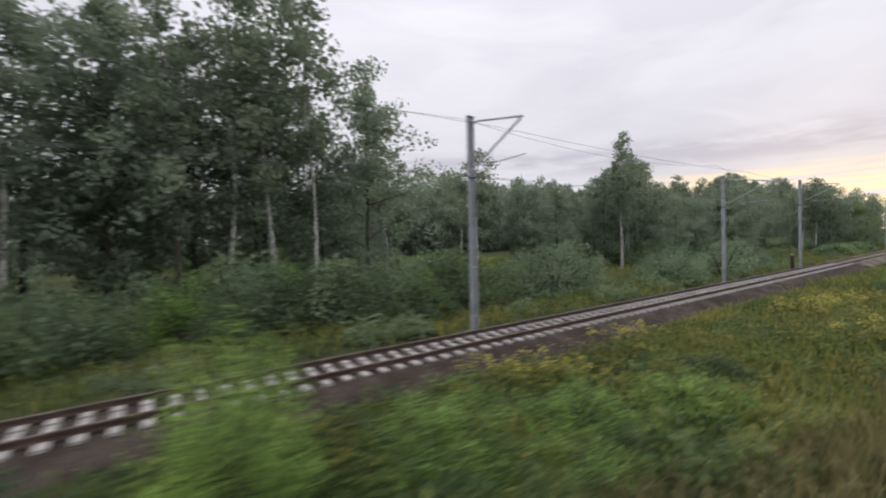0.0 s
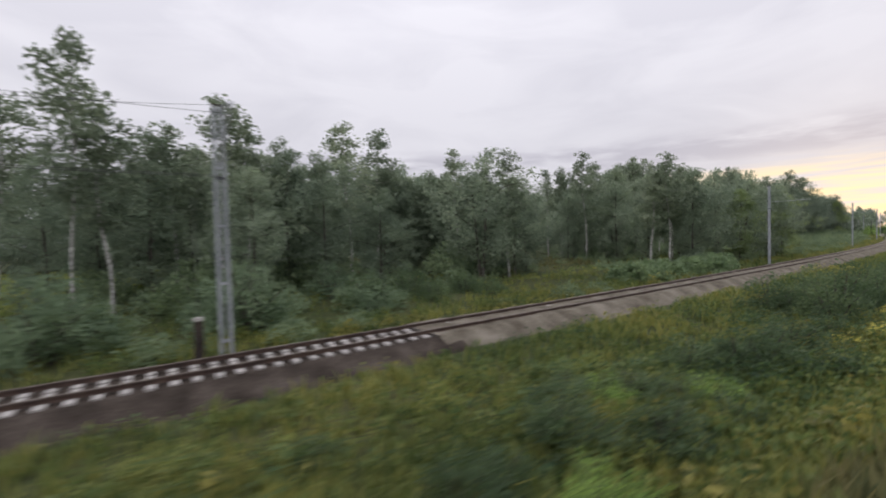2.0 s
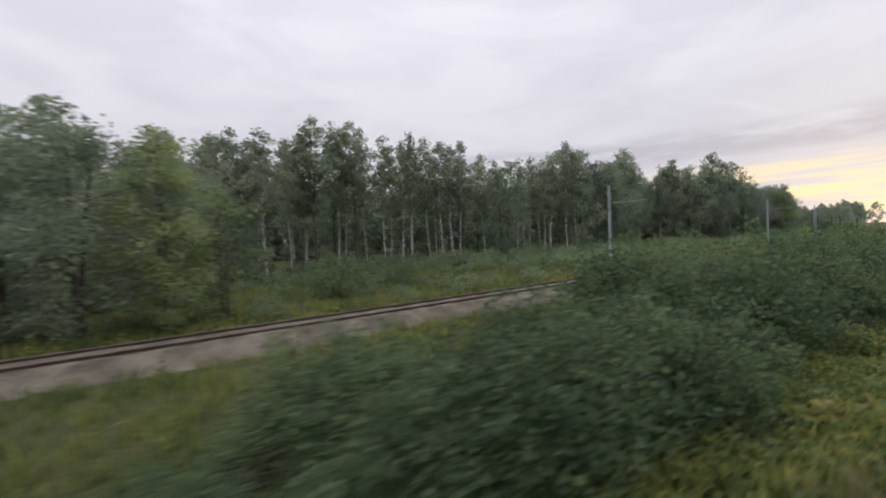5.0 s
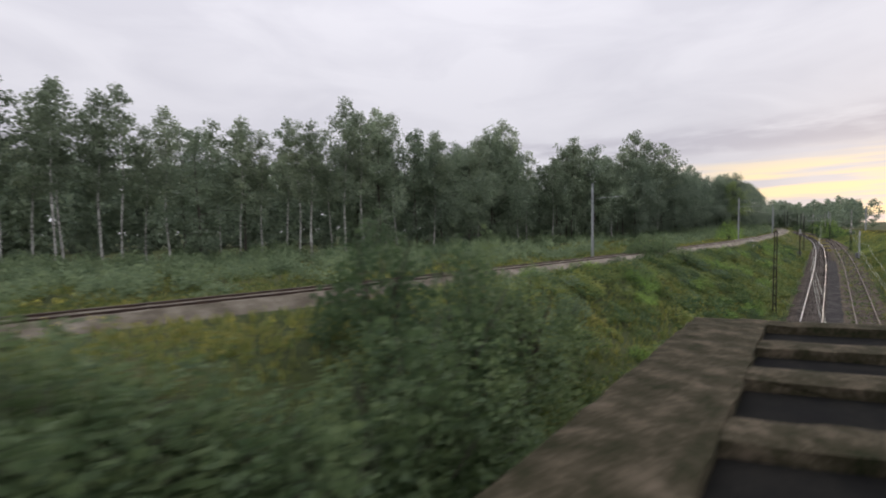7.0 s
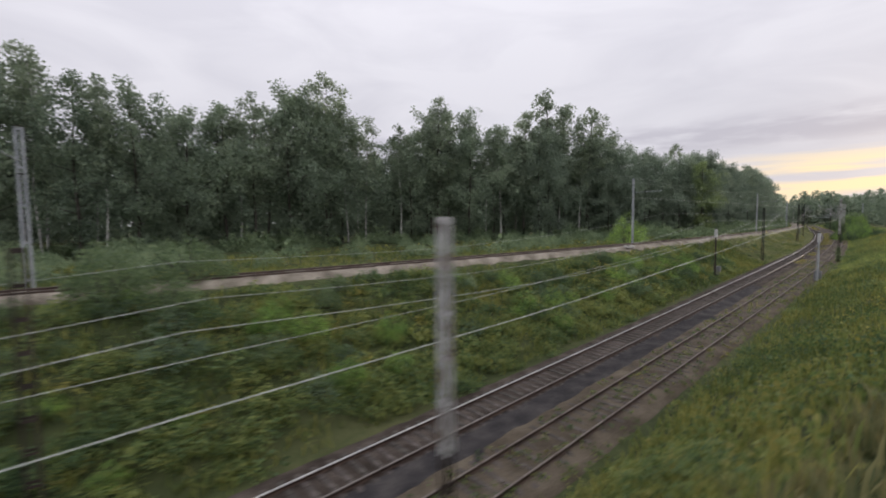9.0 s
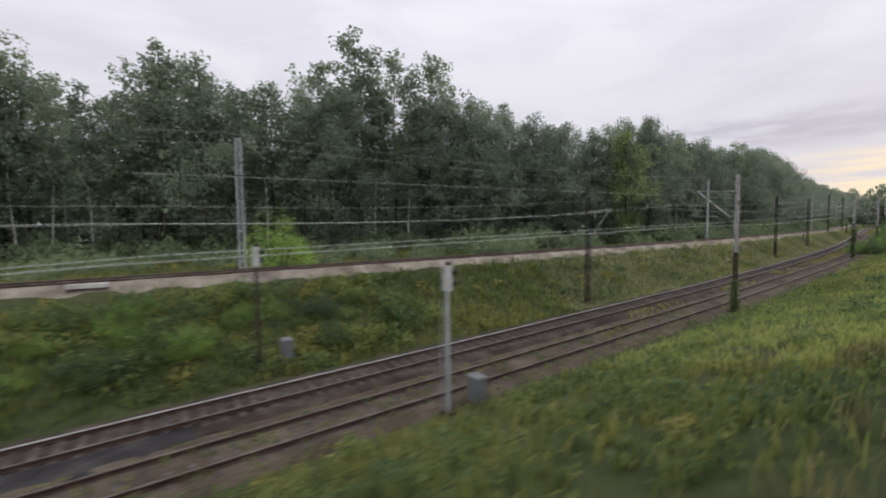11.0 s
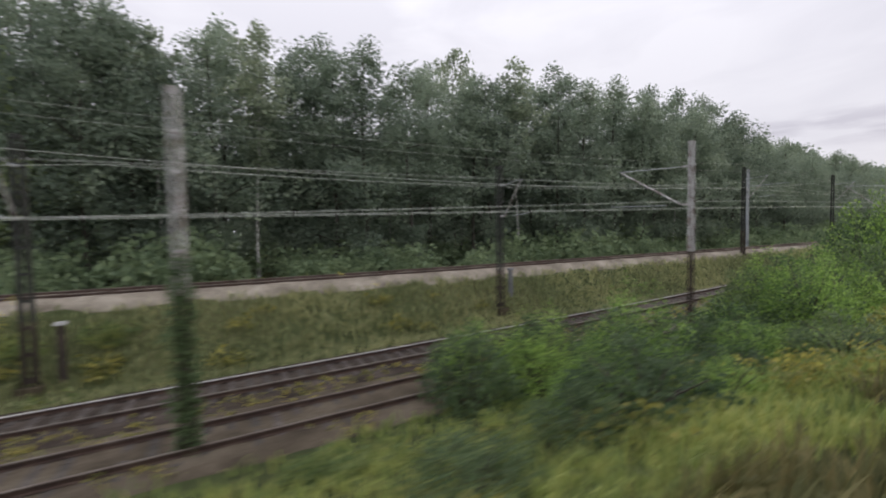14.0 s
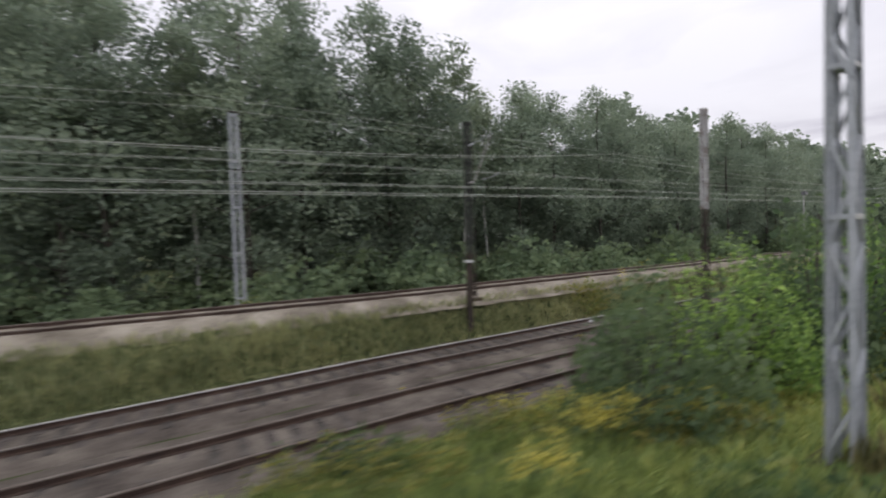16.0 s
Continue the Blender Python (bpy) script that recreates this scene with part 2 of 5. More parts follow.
RUST = material("rusty_rail_steel", [(0.035, 0.022, 0.017), (0.065, 0.040, 0.030), (0.10, 0.066, 0.048)], 0.8, 2.0, 30, 0.3, metal=0.2)
POLISHED = material("worn_rail_head", [(0.42, 0.41, 0.40), (0.56, 0.55, 0.53), (0.68, 0.67, 0.65)], 0.36, 1.5, 30, 0.1, metal=0.6)
RUST_HEAD = material("dull_rail_head", [(0.11, 0.085, 0.07), (0.17, 0.14, 0.12), (0.24, 0.21, 0.18)], 0.55, 1.5, 30, 0.1, metal=0.5)
WORN_HEAD = material("half_worn_rail_head", [(0.13, 0.11, 0.10), (0.20, 0.175, 0.155), (0.28, 0.25, 0.23)], 0.3, 1.5, 30, 0.1, metal=0.6)
CONCRETE_SLEEPER = material("concrete_sleeper", [(0.32, 0.30, 0.28), (0.46, 0.44, 0.41), (0.58, 0.56, 0.52)], 0.9, 2.0, 25, 0.3, vary=0.12)
WOOD_SLEEPER = material("creosoted_wood", [(0.03, 0.024, 0.02), (0.06, 0.05, 0.043), (0.11, 0.095, 0.08)], 0.85, 2.0, 30, 0.5, vary=0.25)
GALVANIZED = material("galvanized_steel", [(0.30, 0.32, 0.34), (0.42, 0.44, 0.46), (0.52, 0.54, 0.56)], 0.55, 1.2, 14, 0.1, metal=0.25)
STEEL_RUSTED = material("rust_brown_steel", [(0.028, 0.022, 0.018), (0.052, 0.040, 0.032), (0.09, 0.068, 0.052)], 0.8, 1.5, 20, 0.2, metal=0.2)
STEEL_DARK = material("dark_weathered_steel", [(0.024, 0.026, 0.022), (0.042, 0.045, 0.039), (0.066, 0.068, 0.060)], 0.85, 1.5, 20, 0.2, metal=0.1)
STEEL_FLAKED = material("flaking_grey_paint", [(0.18, 0.13, 0.10), (0.42, 0.41, 0.40), (0.56, 0.56, 0.55)], 0.7, 2.2, 12, 0.2, metal=0.1)
WIRE_MAT = material("oxidised_copper_wire", [(0.325, 0.350, 0.312), (0.475, 0.500, 0.450), (0.600, 0.625, 0.575)], 0.5, 2.0, 20, 0, metal=0.3)
DARK_WIRE = material("dark_wire", [(0.05, 0.05, 0.055), (0.08, 0.08, 0.085), (0.11, 0.11, 0.115)], 0.5, 2.0, 20, 0, metal=0.3)
CONCRETE = material("mossy_concrete", [(0.017, 0.020, 0.008), (0.047, 0.041, 0.025), (0.114, 0.093, 0.065)], 0.95, 1.5, 9, 0.9, dist=0.07)
# near-black colour that paints the shade inside the bridge's openings
OPENING_DARK = material("painted_opening_dark", [(0.005, 0.005, 0.005), (0.008, 0.008, 0.007), (0.014, 0.013, 0.011)], 0.9, 1.5, 9, 0.4)
WHITE_PAINT = material("white_paint", [(0.34, 0.34, 0.34), (0.46, 0.46, 0.45), (0.55, 0.55, 0.54)], 0.55, 3.0, 20, 0.05)
BOX_GREY = material("grey_cabinet_paint", [(0.120, 0.126, 0.132), (0.162, 0.168, 0.174), (0.198, 0.204, 0.210)], 0.6, 2.0, 20, 0.05)
BLACK_PAINT = material("black_paint", [(0.012, 0.012, 0.012), (0.02, 0.02, 0.02), (0.035, 0.035, 0.035)], 0.5, 3.0, 20, 0.05)
FACADE = material("pale_facade", [(0.36, 0.34, 0.33), (0.44, 0.42, 0.41), (0.5, 0.48, 0.47)], 0.9, 0.2, 3, 0)
GLASS_DARK = material("dark_window", [(0.03, 0.035, 0.045), (0.05, 0.055, 0.065), (0.07, 0.075, 0.085)], 0.2, 0.5, 3, 0)


# ---- building helpers ----
def mesh_from(name, verts, faces):
    me = bpy.data.meshes.new(name)
    me.from_pydata([tuple(v) for v in verts], [], [tuple(f) for f in faces])
    me.update()
    return me


def part(name, data, mat, parent=None, label="", smooth=False):
    """One mesh object, from a bmesh or a mesh, under a thing or a part."""
    if isinstance(data, bmesh.types.BMesh):
        me = bpy.data.meshes.new(name)
        data.to_mesh(me)
        data.free()
    else:
        me = data
    for m in (mat if isinstance(mat, (list, tuple)) else [mat]):
        if m.name not in [k.name for k in me.materials if k]:
            me.materials.append(m)
    if smooth:
        me.polygons.foreach_set("use_smooth", [True] * len(me.polygons))
    ob = new(name, me)
    ob.parent = parent
    if label:
        ob["label"] = label
    return ob


def thing(name, x, y, z, turn=0.0, label="", category="", group="", kind=""):
    ob = new(name)
    ob.matrix_basis = pose(x, y, z, 0, 0, turn)
    return tagged(ob, label, category, group, kind)


def box(bm, x0, y0, z0, x1, y1, z1, slope=0.0):
    """A box with its top drawn in by slope on every side."""
    s = slope
    vs = [bm.verts.new(p) for p in ((x0, y0, z0), (x1, y0, z0), (x1, y1, z0), (x0, y1, z0),
                                    (x0 + s, y0 + s, z1), (x1 - s, y0 + s, z1), (x1 - s, y1 - s, z1), (x0 + s, y1 - s, z1))]
    for f in ((3, 2, 1, 0), (4, 5, 6, 7), (0, 1, 5, 4), (1, 2, 6, 5), (2, 3, 7, 6), (3, 0, 4, 7)):
        bm.faces.new([vs[i] for i in f])


def tube(bm, a, b, r0, r1=None, sides=8, cap=True):
    a, b = Vector(a), Vector(b)
    r1 = r0 if r1 is None else r1
    q = (b - a).to_track_quat("Z", "Y")
    rings = []
    for p, r in ((a, r0), (b, r1)):
        rings.append([bm.verts.new(p + q @ Vector((r * math.cos(2 * math.pi * k / sides), r * math.sin(2 * math.pi * k / sides), 0))) for k in range(sides)])
    for k in range(sides):
        bm.faces.new((rings[0][k], rings[0][(k + 1) % sides], rings[1][(k + 1) % sides], rings[1][k]))
    if cap:
        bm.faces.new(rings[0][::-1])
        bm.faces.new(rings[1])


def bar(bm, a, b, w, h):
    """A flat or square bar from a to b."""
    a, b = Vector(a), Vector(b)
    q = (b - a).to_track_quat("Z", "Y")
    rings = [[bm.verts.new(p + q @ Vector((sx * w / 2, sy * h / 2, 0))) for sx, sy in ((-1, -1), (1, -1), (1, 1), (-1, 1))] for p in (a, b)]
    for k in range(4):
        bm.faces.new((rings[0][k], rings[0][(k + 1) % 4], rings[1][(k + 1) % 4], rings[1][k]))
    bm.faces.new(rings[0][::-1])
    bm.faces.new(rings[1])


# ---- plan: the lines of the tracks ----
X_END = 432.0
TAIL = 0.53                      # all lines run on straight past X_END at this slope


def bend(coeffs, x, tail=TAIL):
    xs = np.minimum(x, X_END) / 100.0
    return np.polyval(coeffs, xs) + np.maximum(np.asarray(x) - X_END, 0) * tail


OWN_X = np.array([r[1] for r in PATH])
OWN_Y = np.array([r[2] for r in PATH])


def own_y(x):
    """The line of the train that carries the camera."""
    x = np.asarray(x, float)
    return np.interp(x, OWN_X, OWN_Y) + np.maximum(x - OWN_X[-1], 0) * TAIL


def far_rail_y(x):
    return bend([-0.0978, 1.4263, -1.053, 5.9951, 12.0], x)


def far_y(x):
    return far_rail_y(x) + 0.78


def far_z(x):
    """Top of the far track's rails."""
    x = np.minimum(np.asarray(x, float), 470)
    return 2.89e-6 * x * x + 2.385e-3 * x - 4.158 + np.interp(x, [0, 120, 200, 440], [0.3, 0.15, -0.05, -0.1])


def main_y(x):
    """The farther track of the double line."""
    return own_y(x) + np.interp(x, [320, 420], [1.08, 1.04]) * (bend([2.297, -16.93, 73.586, -92.62], np.maximum(x, 150)) - own_y(x)) - np.interp(x, [205, 242], [1.6, 0.0])


def side_y(x):
    """The nearer track of the double line."""
    y = own_y(x) + np.interp(x, [320, 420], [1.08, 1.04]) * (bend([2.167, -15.715, 69.578, -91.97], np.maximum(x, 150)) - own_y(x))
    return np.maximum(y, main_y(x) - np.interp(x, [350, 420], [4.0, 4.4]))


def near_z(x):
    return np.interp(x, [150, 200, 240, 300, 355, 430, 520], [-10.7, -10.15, -9.28, -7.42, -6.2, -4.62, -3.75])


def wire_z(x):
    """Datum of the wires over the double line."""
    return np.interp(x, [150, 200, 240, 262, 300, 355, 430, 520], [-11.0, -10.5, -9.7, -9.0, -6.9, -5.8, -4.45, -3.6])


def main_wire_z(x):
    return wire_z(x) + np.interp(x, [345, 375, 402, 440], [0, 0.15, 0.72, 0.88])


def side_wire_z(x):
    return wire_z(x) + np.interp(x, [330, 345, 370, 400], [0, -0.25, -0.1, 0.06])


def own_z(x):
    """Ground under the carrying train."""
    return -3.35 + 0 * np.asarray(x, float)


def heading(f, x):
    return math.atan2(float(f(x + 0.5)) - float(f(x - 0.5)), 1.0)


# ---- ground ----
def bumps(x, y):
    return (0.10 * np.sin(x * 0.31 + 1.3 * np.sin(y * 0.21)) + 0.08 * np.sin(y * 0.47 + 0.8 * np.sin(x * 0.17 + 1.0))
            + 0.05 * np.sin(x * 0.93 + y * 0.71) + 0.04 * np.sin(x * 1.7 - y * 1.3 + 2.0))


def ground_z(x, y):
    x, y = np.asarray(x, float), np.asarray(y, float)
    oy, fy, fz = own_y(x), far_y(x), far_z(x)
    # plain between and beyond
    floor = np.interp(x, [-50, 150, 260, 500], [-4.5, -4.4, -4.2, -3.9])
    z = floor + bumps(x, y) * np.interp(np.minimum(abs(y - fy), abs(y - oy + 1.2)), [2, 6], [0.2, 1.0])
    # far track's formation
    d = abs(y - fy)
    base = fz - np.interp(x, [205, 228], [0.76, 0.52])
    z = np.maximum(z, base - np.clip(d - 2.2, 0, None) * 0.42)
    # own formation
    d = abs(y - (oy - 1.2))
    z = np.maximum(z, own_z(x) - np.clip(d - 2.6, 0, None) * 0.5)
    # cutting of the double line
    my, sy = main_y(x), side_y(x)
    lean = 1.1
    up = np.where(y > my, (y - my) / lean, np.where(y < sy, (sy - y) / lean, 0.0))
    rise = np.clip(up - 2.7, 0, None)
    cut = near_z(x) - 0.30 + rise * np.where(y > my, 0.52, 1.05) + bumps(x, y) * np.clip(rise, 0, 1)
    cut = np.where(x < 150, 99.0, cut + np.clip(185 - x, 0, None) * 0.25)
    z = np.minimum(z, cut)
    # one even bank from the carrying line down to the double line
    foot = near_z(x) - 0.30
    fall = np.clip((own_z(x) - foot) / np.clip(sy - 2.7 - oy - 1.4, 0.5, None), 0.15, 1.6)
    bank = np.maximum(foot, own_z(x) - np.clip(y - oy - 1.4, 0, None) * fall) + bumps(x, y) * np.clip((y - oy - 2) / 3, 0, 0.8) * np.clip((sy - 2.8 - y) / 2, 0, 1)
    z = np.where((x > 214) & (y > oy) & (y < sy - 1.0), bank, z)
    # the far track's shoulder stands over the cutting
    high = np.maximum(z, np.where(x > 150, np.minimum(base - np.clip(abs(y - fy) - 2.2, 0, None) * 0.75, z + 3), z))
    # but leaves the main line clear
    clear = foot + np.clip((y - my) * 0.88 - 1.45, 0, None) * 2.0
    return np.where((x > 214) & (y > sy), np.minimum(high, np.maximum(clear, foot)), high)


def axis(lo, hi, step, far):
    a = list(np.arange(lo, hi, step))
    s, v = step, hi
    while v < far:
        a.append(v)
        s *= 1.25
        v += s
    a.append(far)
    s, v, b = step, lo, []
    while v > -far:
        s *= 1.25
        v -= s
        b.append(max(v, -far))
    return np.array(b[::-1] + a)


def build_ground():
    gx, gy = axis(-30, 500, 1.5, 3500), axis(-12, 150, 0.8, 3500)
    X, Y = np.meshgrid(gx, gy, indexing="ij")
    Z = ground_z(X, Y)
    n, m = X.shape
    me = bpy.data.meshes.new("ground")
    v = np.stack([X, Y, Z], -1).reshape(-1, 3)
    i, j = np.meshgrid(np.arange(n - 1), np.arange(m - 1), indexing="ij")
    a = (i * m + j).ravel()
    q = np.stack([a, a + m, a + m + 1, a + 1], -1)
    me.from_pydata(v.tolist(), [], q.tolist())
    me.polygons.foreach_set("use_smooth", [True] * len(me.polygons))
    me.materials.append(SOIL)
    return tagged(new("ground", me), "rough grassy railway land with embankments and cutting", "ground", kind="structure")


build_ground()


# ---- tracks ----
def sweep(name, f, zf, xs, profile, mat, parent, label="", closed=False, wobble=0.0, seed=0):
    """A profile of (offset to the left, height) carried along a line."""
    rnd = random.Random(seed)
    verts, faces, k = [], [], len(profile)
    for x in xs:
        h = heading(f, x)
        nx, ny = -math.sin(h), math.cos(h)
        y, z = float(f(x)), float(zf(x))
        for o, dz in profile:
            w = rnd.uniform(-wobble, wobble)
            verts.append((x + nx * (o + w), y + ny * (o + w), z + dz + rnd.uniform(-wobble, wobble) * 0.4))
    for i in range(len(xs) - 1):
        for j in range(k if closed else k - 1):
            a, b = i * k + j, i * k + (j + 1) % k
            faces.append((a, a + k, b + k, b) if not closed else (a, b, b + k, a + k))
    if closed:
        faces.append(tuple(range(k))[::-1])
        faces.append(tuple(range((len(xs) - 1) * k, len(xs) * k)))
    return part(name, mesh_from(name, verts, faces), mat, parent, label)


RAIL_FOOT = [(-0.070, -0.172), (0.070, -0.172), (0.070, -0.158), (0.012, -0.140), (0.012, -0.045), (0.034, -0.034), (-0.034, -0.034), (-0.012, -0.045), (-0.012, -0.140), (-0.070, -0.158)]
RAIL_HEAD = [(-0.036, -0.036), (0.036, -0.036), (0.036, -0.008), (0.028, 0.0), (-0.028, 0.0), (-0.036, -0.008)]


def rails(track, f, zf, x0, x1, shiny):
    xs = np.arange(x0, x1, 2.0)
    for s, bright in zip((-1, 1), shiny):
        foot = sweep("rail", f, zf, xs, [(o + s * 0.755, z) for o, z in RAIL_FOOT], RUST, track, closed=True)
        sweep("rail_head", f, zf, xs, [(o + s * 0.755, z) for o, z in RAIL_HEAD], (RUST_HEAD, WORN_HEAD, POLISHED)[int(bright)], foot,
              "bright worn running surface" if bright else "dull rusty running surface", closed=True)


def bed(track, f, zf, x0, x1, mat, label, half=1.35, top=-0.20, low=-0.75, run=1.1, seed=1, name="ballast"):
    prof = [(-half - run, low), (-half - run * 0.45, (top + low) / 2 + 0.06), (-half, top), (-half * 0.5, top - 0.03), (0, top - 0.015),
            (half * 0.5, top - 0.03), (half, top), (half + run * 0.45, (top + low) / 2 + 0.06), (half + run, low)]
    return sweep(name, f, zf, np.arange(x0, x1, 0.7), prof, mat, track, label, wobble=0.06, seed=seed)


def sleeper_mesh(name, length, width, height, sag):
    bm = bmesh.new()
    for a, b in ((-length / 2, -0.35), (-0.35, 0.35), (0.35, length / 2)):
        drop = sag if a == -0.35 else 0.0
        box(bm, -width / 2, a, -height, width / 2, b, -drop, 0.018)
    me = bpy.data.meshes.new(name)
    bm.to_mesh(me)
    bm.free()
    return me


def lay_sleepers(track, f, zf, x0, x1, me, mat, drop, jitter, most=300):
    """Sleepers 0.6 m apart, each an object of its own."""
    rnd = random.Random(int(x0) + 7)
    x, k = x0, 0
    if mat.name not in [m.name for m in me.materials]:
        me.materials.append(mat)
    while x < x1 and k < most:
        h = heading(f, x)
        ob = new("sleeper", me)
        ob.matrix_basis = pose(x, float(f(x)), float(zf(x)) - drop + rnd.uniform(-jitter, jitter) * 0.3, 0, 0, math.degrees(h) + rnd.uniform(-1, 1) * jitter * 60)
        ob.parent = track
        x += 0.6 * math.cos(h) + rnd.uniform(-jitter, jitter)
        k += 1


def build_tracks():
    far = thing("railway_track", 0, 0, 0, label="single electrified track on ballast with dull rails", category="railway track", kind="structure")
    rails(far, far_y, far_z, -40, 520, (0, 0))
    bed(far, far_y, far_z, -40, 66, BALLAST_OLD, "dark brown old ballast", top=-0.22, half=1.4, run=2.3, low=-1.05, seed=2)
    bed(far, far_y, lambda x: far_z(x) + 0.01, 64.8, 217, BALLAST_NEW, "pale fresh ballast", top=-0.13, half=1.45, run=1.7, low=-1.05, seed=3)
    bed(far, far_y, lambda x: far_z(x) + 0.012, 216, 530, BALLAST_BEIGE, "pale beige ballast", top=-0.13, half=1.35, run=0.9, low=-0.72, seed=6)
    lay_sleepers(far, far_y, far_z, -14, 90, sleeper_mesh("sleeper", 2.5, 0.26, 0.2, 0.05), CONCRETE_SLEEPER, 0.165, 0.012, 175)
    for f, shiny, seed in ((main_y, (1, 2), 4), (side_y, (0, 0), 5)):
        tr = thing("railway_track", 0, 0, 0, label="old main line track with wooden sleepers in dark ballast", category="railway track", kind="structure")
        rails(tr, f, near_z, 175, 520, shiny)
        bed(tr, f, near_z, 175, 396, BALLAST_OLD if f is main_y else BALLAST_DIRT, "dirty brown ballast", half=1.5, top=-0.168 if f is main_y else -0.15, low=-0.45, run=0.6, seed=seed)
        bed(tr, f, lambda x: near_z(x) + 0.006, 395.2, 520, BALLAST_PALER, "paler grey-brown ballast", half=1.5, top=-0.168 if f is main_y else -0.15, low=-0.45, run=0.6, seed=seed + 20)
        lay_sleepers(tr, f, near_z, 226 if f is side_y else 231, 448, sleeper_mesh("sleeper", 2.6, 0.25, 0.15, 0.0), WOOD_SLEEPER, 0.165, 0.02, 420)
        if f is main_y:
            sweep("oil_stain", lambda x: (main_y(x) + side_y(x)) / 2, lambda x: near_z(x) - 0.18, np.arange(176, 302, 0.7),
                  [(-1.15, -0.08), (-0.8, 0.015), (-0.3, 0.03), (0.3, 0.03), (0.8, 0.015), (1.15, -0.08)], BALLAST_OILY, tr, "black oily ballast", wobble=0.07, seed=9)


# ---- trees ----
def leaf_arrays(rng, centres, per, spread, size, flat=1.0, droop=0.0):
    """Small folded leaf quads scattered round cluster centres."""
    c = np.repeat(centres, per, 0)
    n = len(c)
    d = rng.normal(0, 1, (n, 3))
    d /= np.linalg.norm(d, axis=1)[:, None]
    p = c + d * rng.random((n, 1)) ** 0.45 * 1.75 * spread * np.array([1, 1, flat])
    a = rng.normal(0, 1, (n, 3))
    a[:, 2] = a[:, 2] * 0.5 - droop
    a /= np.linalg.norm(a, axis=1)[:, None] + 1e-9
    b = np.cross(a, rng.normal(0, 1, (n, 3)))
    b /= np.linalg.norm(b, axis=1)[:, None] + 1e-9
    s = size * rng.uniform(0.6, 1.35, (n, 1))
    up = np.cross(a, b) * s * 0.12
    v = np.stack([p - a * s * 0.5, p + b * s * 0.30 + up, p + a * s * 0.5, p - b * s * 0.30 + up], 1).reshape(-1, 3)
    f = np.arange(n * 4).reshape(-1, 4)
    return v, f


def leaf_mesh(name, v, f):
    me = bpy.data.meshes.new(name)
    me.vertices.add(len(v))
    me.vertices.foreach_set("co", v.astype(np.float32).ravel())
    me.loops.add(f.size)
    me.loops.foreach_set("vertex_index", f.astype(np.int32).ravel())
    me.polygons.add(len(f))
    me.polygons.foreach_set("loop_start", np.arange(0, f.size, 4, dtype=np.int32))
    me.polygons.foreach_set("loop_total", np.full(len(f), 4, np.int32))
    me.update(calc_edges=True)
    return me


def stem(bm, pts, r0, r1, sides=6):
    """A tapering limb along points."""
    rings = []
    for i, p in enumerate(pts):
        t = i / (len(pts) - 1)
        d = (pts[min(i + 1, len(pts) - 1)] - pts[max(i - 1, 0)])
        q = d.to_track_quat("Z", "Y")
        r = r0 + (r1 - r0) * t
        rings.append([bm.verts.new(p + q @ Vector((r * math.cos(2 * math.pi * k / sides), r * math.sin(2 * math.pi * k / sides), 0))) for k in range(sides)])
    for a, b in zip(rings, rings[1:]):
        for k in range(sides):
            bm.faces.new((a[k], a[(k + 1) % sides], b[(k + 1) % sides], b[k]))


